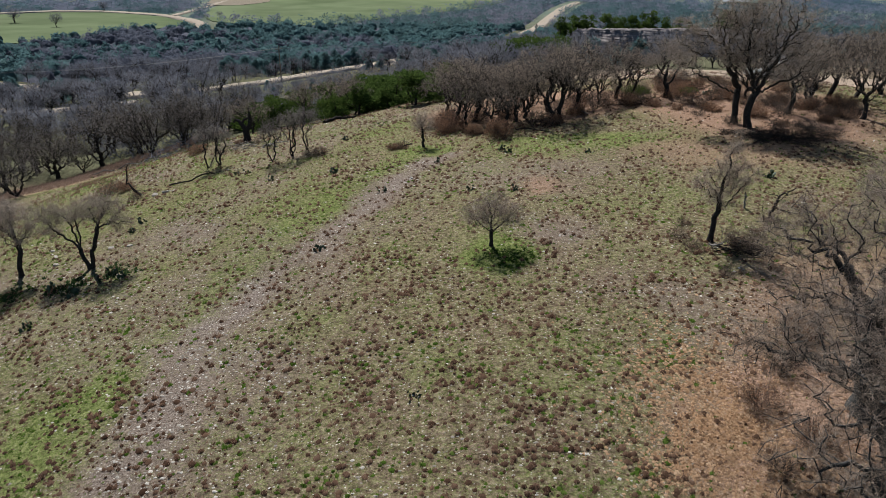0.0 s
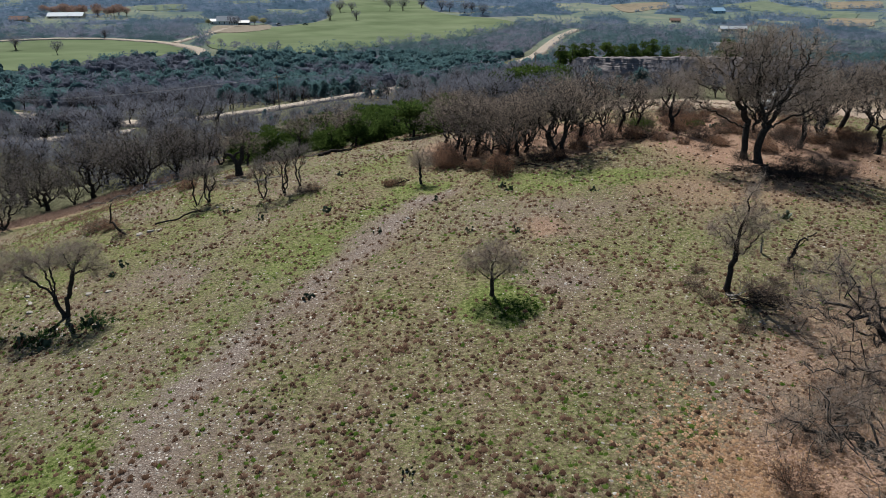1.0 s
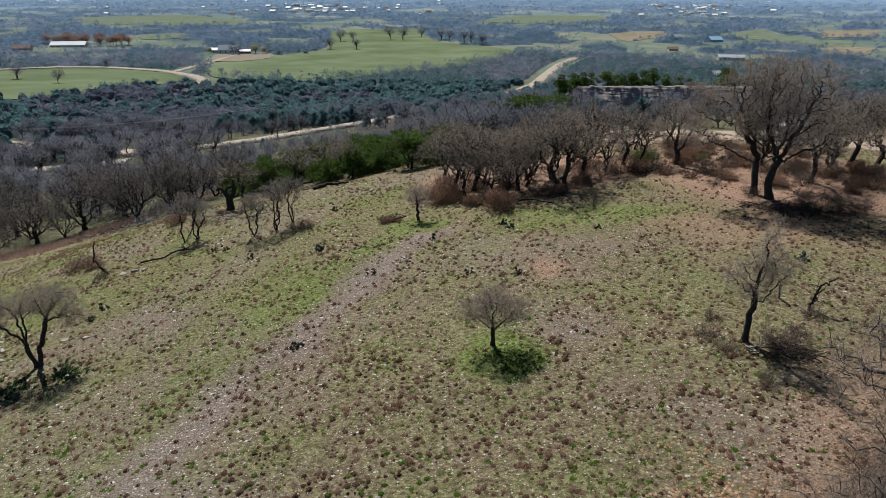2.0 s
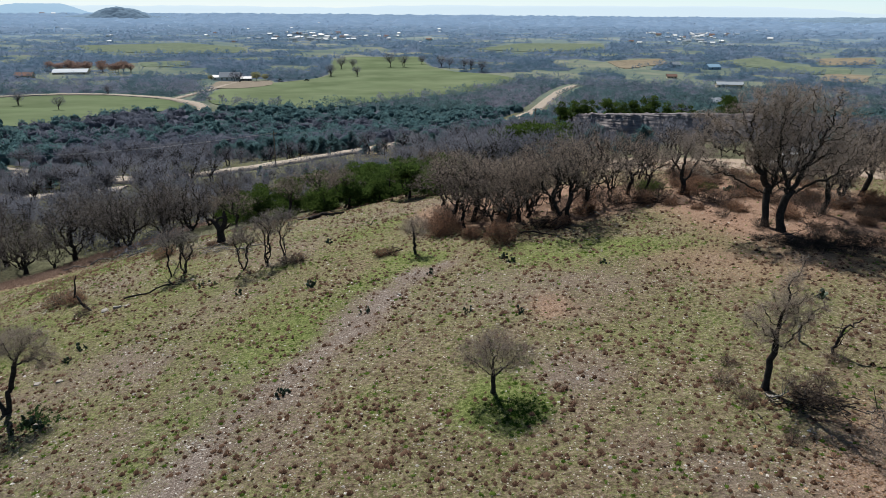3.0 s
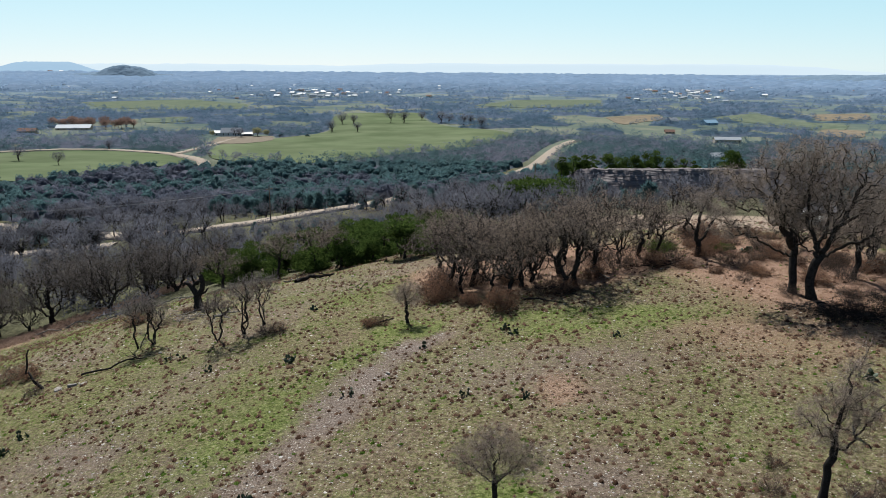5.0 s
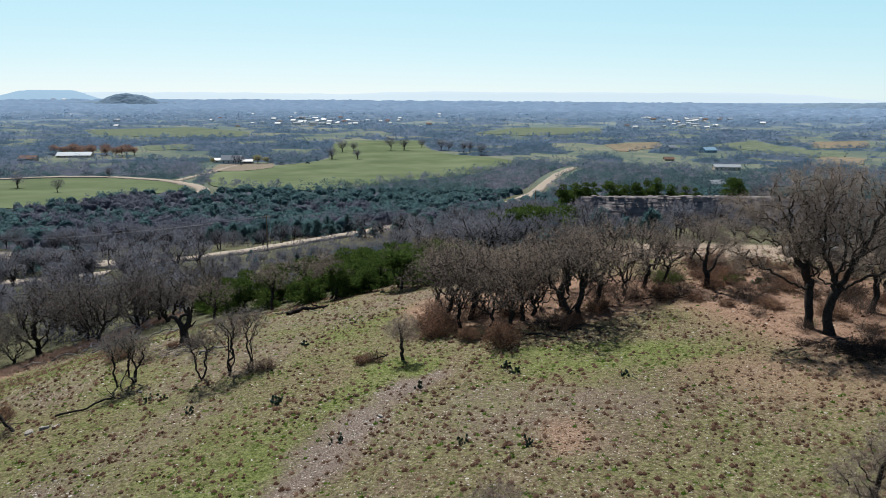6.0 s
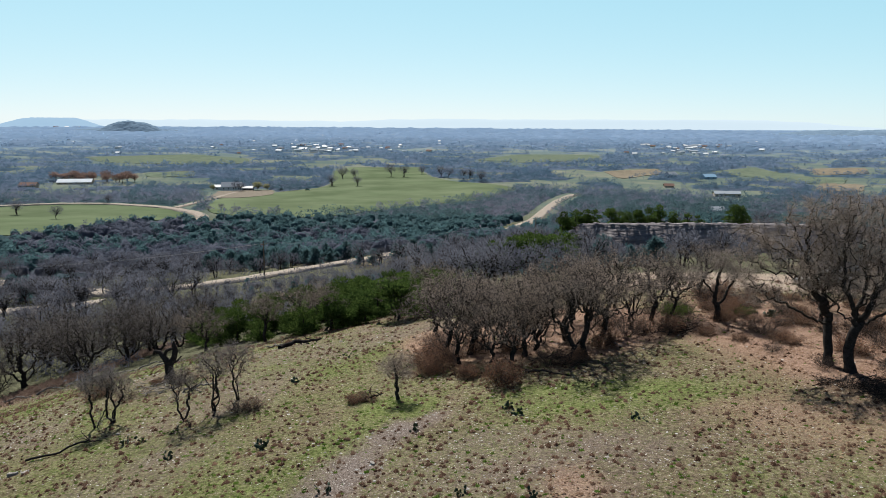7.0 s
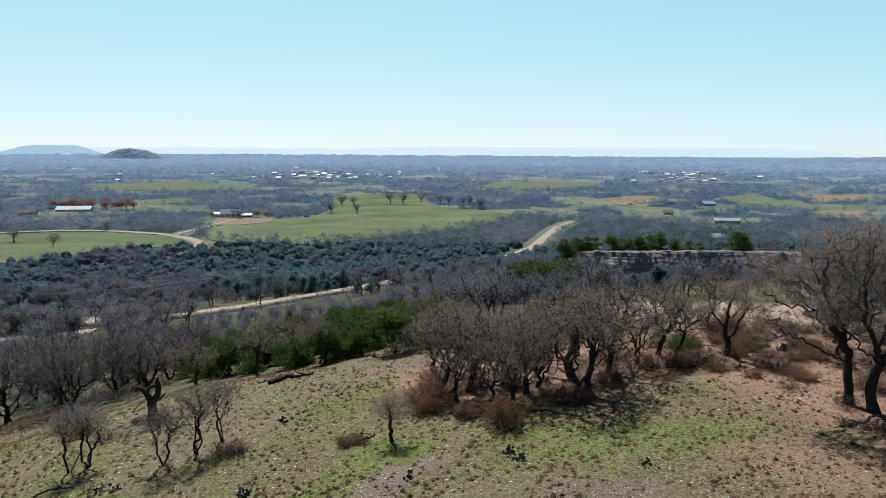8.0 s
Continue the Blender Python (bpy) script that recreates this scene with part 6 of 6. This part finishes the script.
def boulder(seed, x, y, wide, tall):
    r = random.Random(seed)
    bm = bmesh.new()
    bmesh.ops.create_icosphere(bm, subdivisions=2, radius=1.0)
    k = [r.uniform(0.7, 1.2) for _ in range(6)]
    for v in bm.verts:
        c = v.co
        w = 1 + 0.18 * math.sin(3 * c.x + seed) + 0.15 * math.cos(4 * c.y + 2 * seed) + r.uniform(-0.05, 0.05)
        c.z = max(-0.5, min(c.z, 0.55))
        v.co = Vector((c.x * wide / 2 * w * k[0], c.y * wide / 2 * w * k[1], c.z * tall * w))
    me = bpy.data.meshes.new("boulder")
    bm.to_mesh(me)
    bm.free()
    me.materials.append(BOULDER)
    o = tagged(new("boulder", me), "flat pale limestone slab half sunk in grass", "rock", "slabs on the slope")
    o.matrix_basis = stand(x, y, r.uniform(0, 360))


BOULDER = grained("limestone_slab", (0.12, 0.108, 0.096), (0.256, 0.236, 0.212), 3.0, 0.9, 0.03)
for i, (x, y, w, h) in enumerate([(-21.0, 47.8, 0.9, 0.3), (-20.3, 48.1, 0.8, 0.35), (-19.6, 48.0, 0.6, 0.25), (-21.9, 46.4, 0.5, 0.2), (-19.0, 38.4, 0.8, 0.2), (-20.2, 38.4, 0.7, 0.2), (-17.9, 34.2, 0.5, 0.2), (-22.9, 36.9, 0.9, 0.25), (-23.6, 38.2, 0.7, 0.2), (-16.5, 51.5, 0.5, 0.25), (-2.0, 44.8, 0.5, 0.2), (24.9, 63.4, 0.6, 0.35), (25.6, 64.0, 0.7, 0.35), (24.2, 63.2, 0.5, 0.3), (26.2, 64.6, 0.5, 0.3), (25.2, 62.6, 0.4, 0.25), (-24.4, 39.4, 0.6, 0.2), (-7.0, 70.0, 0.5, 0.2), (-12.6, 66.5, 0.5, 0.2)]):
    boulder(i, x, y, w * 0.52, h * 0.6)


# ---- buildings ----
def gabled(name, x, y, wide, deep, eaves, ridge, wall, roof, label, turn=0.0, windows=3, category="house", group=""):
    """A simple gabled building with overhanging roof slabs, windows and a door."""
    h = root(name, label, category, group, "", pose(x, y, zof(x, y) - 0.2, 0, 0, turn))
    bm = bmesh.new()
    w, d = wide / 2, deep / 2
    v = [bm.verts.new(c) for c in ((-w, -d, 0), (w, -d, 0), (w, d, 0), (-w, d, 0), (-w, -d, eaves), (w, -d, eaves), (w, d, eaves), (-w, d, eaves), (-w, 0, ridge - 0.1), (w, 0, ridge - 0.1))]
    for f in ((0, 1, 5, 4), (2, 3, 7, 6), (1, 2, 6, 9, 5), (3, 0, 4, 8, 7), (4, 5, 9, 8), (6, 7, 8, 9)):
        bm.faces.new([v[k] for k in f])
    part("wall", bm, wall, h)
    for sgn in (-1, 1):
        bm = bmesh.new()
        o = 0.5
        drop = (ridge - eaves) / d * o
        q = [(-w - o, 0, ridge), (w + o, 0, ridge), (w + o, sgn * (d + o), eaves - drop), (-w - o, sgn * (d + o), eaves - drop)]
        lowr = [bm.verts.new(c) for c in q]
        up_ = [bm.verts.new((a, b, c + 0.14)) for a, b, c in q]
        bm.faces.new(up_)
        bm.faces.new(lowr[::-1])
        for k in range(4):
            bm.faces.new((lowr[k], lowr[(k + 1) % 4], up_[(k + 1) % 4], up_[k]))
        bmesh.ops.recalc_face_normals(bm, faces=bm.faces)
        part("roof", bm, roof, h)
    for k in range(windows):
        cx = -w + wide * (k + 0.5) / windows
        bm = bmesh.new()
        box(bm, cx - 0.55, cx + 0.55, -d - 0.05, -d + 0.02, eaves * 0.35, eaves * 0.75)
        part("window", bm, GLASS, h)
    return h


gabled("barn", -350, 700, 30, 15, 2.4, 5.0, WALL_TAN, ROOF_PALE, "long barn with a pale metal roof among bare trees", 12, 6, "barn")
gabled("farmhouse", -188, 656, 17, 10, 4.0, 7.5, WALL_WHITE, ROOF_GREY, "white farmhouse with a grey metal roof beside the pasture", 8, 4)
gabled("shed", -172, 650, 9, 6, 2.8, 4.2, ROOF_DARK, ROOF_DARK, "dark low shed beside the white farmhouse", 5, 2, "shed")
gabled("shed", -200, 662, 10, 7, 3.0, 4.6, WALL_WHITE, WALL_WHITE, "white outbuilding beside the farmhouse", 5, 2, "shed")
gabled("long_house", 238, 612, 21, 9, 3.4, 5.2, WALL_TAN, ROOF_GREY, "long low building with a pale roof in the woods", -6, 6)
gabled("blue_barn", 305, 838, 15, 11, 3.0, 6.0, ROOF_BLUE, ROOF_BLUE, "barn with a light blue metal roof", 15, 2, "barn")
gabled("house", 266, 850, 12, 9, 4.0, 7.0, WALL_WHITE, ROOF_GREY, "white house with a grey roof in the woods", 30, 2)
gabled("house", 222, 716, 9, 6, 2.2, 4.0, WALL_TAN, ROOF_RED, "low house with a terracotta roof in the woods", -5, 3)
gabled("house", 170, 455, 10, 7, 3.0, 4.8, WALL_WHITE, ROOF_GREY, "small white house half hidden by bare trees", 20, 2)
gabled("house", -362, 642, 14, 9, 3.4, 5.6, WALL_TAN, ROOF_RED, "low tan house among trees", 10, 3)
gabled("house", 62, 236, 9, 6, 3.0, 4.6, WALL_WHITE, ROOF_GREY, "small white house half hidden by bare trees", 12, 2)
shed = gabled("shed", 41.0, 86.5, 4.4, 3.0, 2.3, 2.9, WALL_TAN, ROOF_DARK, "small tan shed with a dark roof beside the sandy yard", 4, 1, "shed")
r = np.random.default_rng(77)
# white colour on the second house's roof stands in for glinting metal
TOWN = [gabled("house", -2000, 3990, 26, 16, 7, 10, WALL_WHITE, ROOF_GREY, "white building in the distant town", 0, 4, "house", "buildings of the far town"), gabled("house", -2060, 3990, 20, 14, 6, 10, WALL_WHITE, WALL_WHITE, "white house in the distant town, its roof whitened as glint", 20, 3, "house", "buildings of the far town"), gabled("house", -2120, 3990, 22, 14, 6, 10, WALL_TAN, ROOF_RED, "red-roofed house in the distant town", 40, 3, "house", "buildings of the far town")]
spots, kind_of = [], []
for k in range(150):
    kind_ = (0, 1, 2, 0, 1, 3)[k % 6]
    if kind_ == 0:
        bearing, dist = r.normal(-0.14, 0.07), r.uniform(1450, 1900)
    elif kind_ == 1:
        bearing, dist = r.normal(0.345, 0.035), r.uniform(1500, 2100)
    elif kind_ == 2:
        bearing, dist = r.uniform(-0.55, 0.6), r.uniform(1300, 2400)
    else:
        bearing, dist = r.uniform(-0.6, 0.6), r.uniform(2300, 3900)
    spots.append((bearing * dist, dist))
    kind_of.append(kind_)
for k, (x, y) in enumerate(spots):
    copy_thing(TOWN[(0, 1, 1, 0, 1, 1, 2)[k % 7]], pose(x, y, zof(x, y) + 1.5, 0, 0, r.uniform(-40, 40)) @ Matrix.Diagonal((*[r.uniform(0.30, 0.62) if kind_of[k] < 2 else r.uniform(0.26, 0.5)] * 3, 1)))


# ---- a pale pickup truck parked in the sandy yard ----
def pickup(x, y, turn):
    t = root("pickup_truck", "white pickup truck parked in the sandy yard", "truck", at=stand(x, y, turn))
    bm = bmesh.new()
    box(bm, -2.6, 2.6, -0.92, 0.92, 0.45, 1.05, 0.08)
    part("body", bm, PAINT_WHITE, t)
    bm = bmesh.new()
    box(bm, -0.6, 1.3, -0.85, 0.85, 1.0, 1.8, 0.16)
    part("cab", bm, PAINT_WHITE, t)
    for a, b in ((-0.62, -0.56), (1.26, 1.32)):
        bm = bmesh.new()
        box(bm, a, b, -0.7, 0.7, 1.2, 1.65, 0.02)
        part("window", bm, GLASS, t)
    for wx in (-1.7, 1.7):
        for wy in (-0.85, 0.85):
            bm = bmesh.new()
            bmesh.ops.create_cone(bm, cap_ends=True, segments=18, radius1=0.40, radius2=0.40, depth=0.26)
            bmesh.ops.rotate(bm, verts=bm.verts, matrix=Matrix.Rotation(radians(90), 3, "X"))
            bmesh.ops.translate(bm, verts=bm.verts, vec=(wx, wy, 0.4))
            wheel = part("wheel", bm, TYRE, t)
            bm = bmesh.new()
            bmesh.ops.create_cone(bm, cap_ends=True, segments=14, radius1=0.24, radius2=0.20, depth=0.30)
            bmesh.ops.rotate(bm, verts=bm.verts, matrix=Matrix.Rotation(radians(90), 3, "X"))
            bmesh.ops.translate(bm, verts=bm.verts, vec=(wx, wy, 0.4))
            part("rim", bm, ROOF_GREY, wheel)


pickup(37.3, 81.6, 15)


# ---- power line along the valley road ----
POLES = [(-120, 168), (-37.8, 168), (26, 205), (90, 250)]
crests = []
for k, (x, y) in enumerate(POLES):
    o = root("power_pole", "wooden power pole with a crossarm beside the road", "pole", "poles along the road", "", pose(x, y, zof(x, y), 0, 0, 60))
    st = Sticks()
    st.tube([(0, 0, -0.3), (0, 0, 4), (0, 0, 8.2)], [0.16, 0.14, 0.11], 8)
    solid("post", o, st.mesh("post", POLE))
    bm = bmesh.new()
    box(bm, -1.1, 1.1, -0.06, 0.06, 7.5, 7.65, 0.01)
    arm = part("crossarm", bm, POLE, o)
    for off in (-1.0, 0.0, 1.0):
        bm = bmesh.new()
        bmesh.ops.create_cone(bm, cap_ends=True, segments=8, radius1=0.07, radius2=0.04, depth=0.22)
        bmesh.ops.translate(bm, verts=bm.verts, vec=(off, 0, 7.75))
        part("insulator", bm, CABLE, arm)
    crests.append(np.array([x, y, zof(x, y) + 7.8]))
for a, b in zip(crests, crests[1:]):
    for off in (-1.0, 0.0, 1.0):
        u = np.linspace(0, 1, 24)[:, None]
        p = a + (b - a) * u + np.array([0.5 * off, 0.85 * off, 0]) - np.array([0, 0, 1]) * (1.6 * 4 * u * (1 - u))
        st = Sticks()
        st.tube(p, np.full(24, 0.012), 4)
        tagged(new("power_cable", st.mesh("power_cable", CABLE)), "thin sagging power cable between poles", "cable", "cables along the road")

# ---- lone trees in the pastures ----
for i, (x, y, s) in enumerate([(-248, 431, 1.3), (-207, 398, 1.2), (-105, 697, 1.7), (-108, 795, 2.0), (-80, 692, 1.5), (-58, 816, 2.3), (-42, 811, 2.0), (-1, 805, 2.0), (23, 770, 1.8), (8, 790, 1.7), (-96, 800, 1.6), (-24, 860, 1.6), (-228, 503, 1.0), (-140, 468, 0.7), (-146, 462, 0.6), (40, 740, 1.8), (30, 775, 1.7), (-180, 640, 1.4), (-174, 636, 1.3)]):
    t = root("field_oak", "lone bare oak standing in the green pasture", "tree", "lone oaks in the pasture", "", stand(x, y, 40 * i, s * 1.2, 0.2))
    for n_, me in zip(("trunk", "twig_crown"), MID_BARE[i % 4]):
        solid(n_, t, me)

# ---- reddish thicket behind the barn ----
RED = [bare_small(450 + i, 6.0, 6.6, 700, 0.9, 0.20, RED_TWIG) for i in range(2)]
for i in range(16):
    t = root("red_thicket", "leafless reddish-brown small tree behind the barn", "tree", "reddish trees behind the barn", "", stand(-382 + 5.2 * i + 3 * math.sin(7 * i), 722 + 9 * math.sin(3 * i), 40 * i, 1.7 + 0.3 * math.sin(5 * i), 0.2))
    for n_, me in zip(("trunk", "twig_crown"), RED[i % 2]):
        solid(n_, t, me)

# ---- trees and parked cars round the farmhouse ----
PALE_BUDS = bare_small(460, 6.0, 7.0, 900, 0.8, 0.22, BUDDING)
for i, (x, y, s) in enumerate([(-163, 648, 1.5), (-156, 652, 1.1), (-204, 652, 0.9)]):
    t = root("budding_tree", "tree with pale yellow-green spring buds beside the farmhouse", "tree", "budding trees by the house", "", stand(x, y, 70 * i, s, 0.2))
    for n_, me in zip(("trunk", "twig_crown"), PALE_BUDS):
        solid(n_, t, me)


def parked_car(x, y, turn, paint, label):
    t = root("parked_car", label, "car", "cars by the farmhouse", "", pose(x, y, zof(x, y) + 0.7, 0, 0, turn))
    bm = bmesh.new()
    box(bm, -2.3, 2.3, -0.9, 0.9, 0.35, 1.0, 0.12)
    part("body", bm, paint, t)
    bm = bmesh.new()
    box(bm, -1.5, 1.2, -0.8, 0.8, 0.98, 1.65, 0.22)
    part("cabin", bm, GLASS, t)
    for wx in (-1.45, 1.45):
        for wy in (-0.86, 0.86):
            bm = bmesh.new()
            bmesh.ops.create_cone(bm, cap_ends=True, segments=14, radius1=0.34, radius2=0.34, depth=0.22)
            bmesh.ops.rotate(bm, verts=bm.verts, matrix=Matrix.Rotation(radians(90), 3, "X"))
            bmesh.ops.translate(bm, verts=bm.verts, vec=(wx, wy, 0.34))
            part("wheel", bm, TYRE, t)


parked_car(-141, 646, 10, ROOF_DARK, "dark car parked beside the farmhouse yard")
parked_car(-118, 644, -5, plain("green_paint", (0.03, 0.09, 0.07), 0.35), "dark green car parked on the pasture")
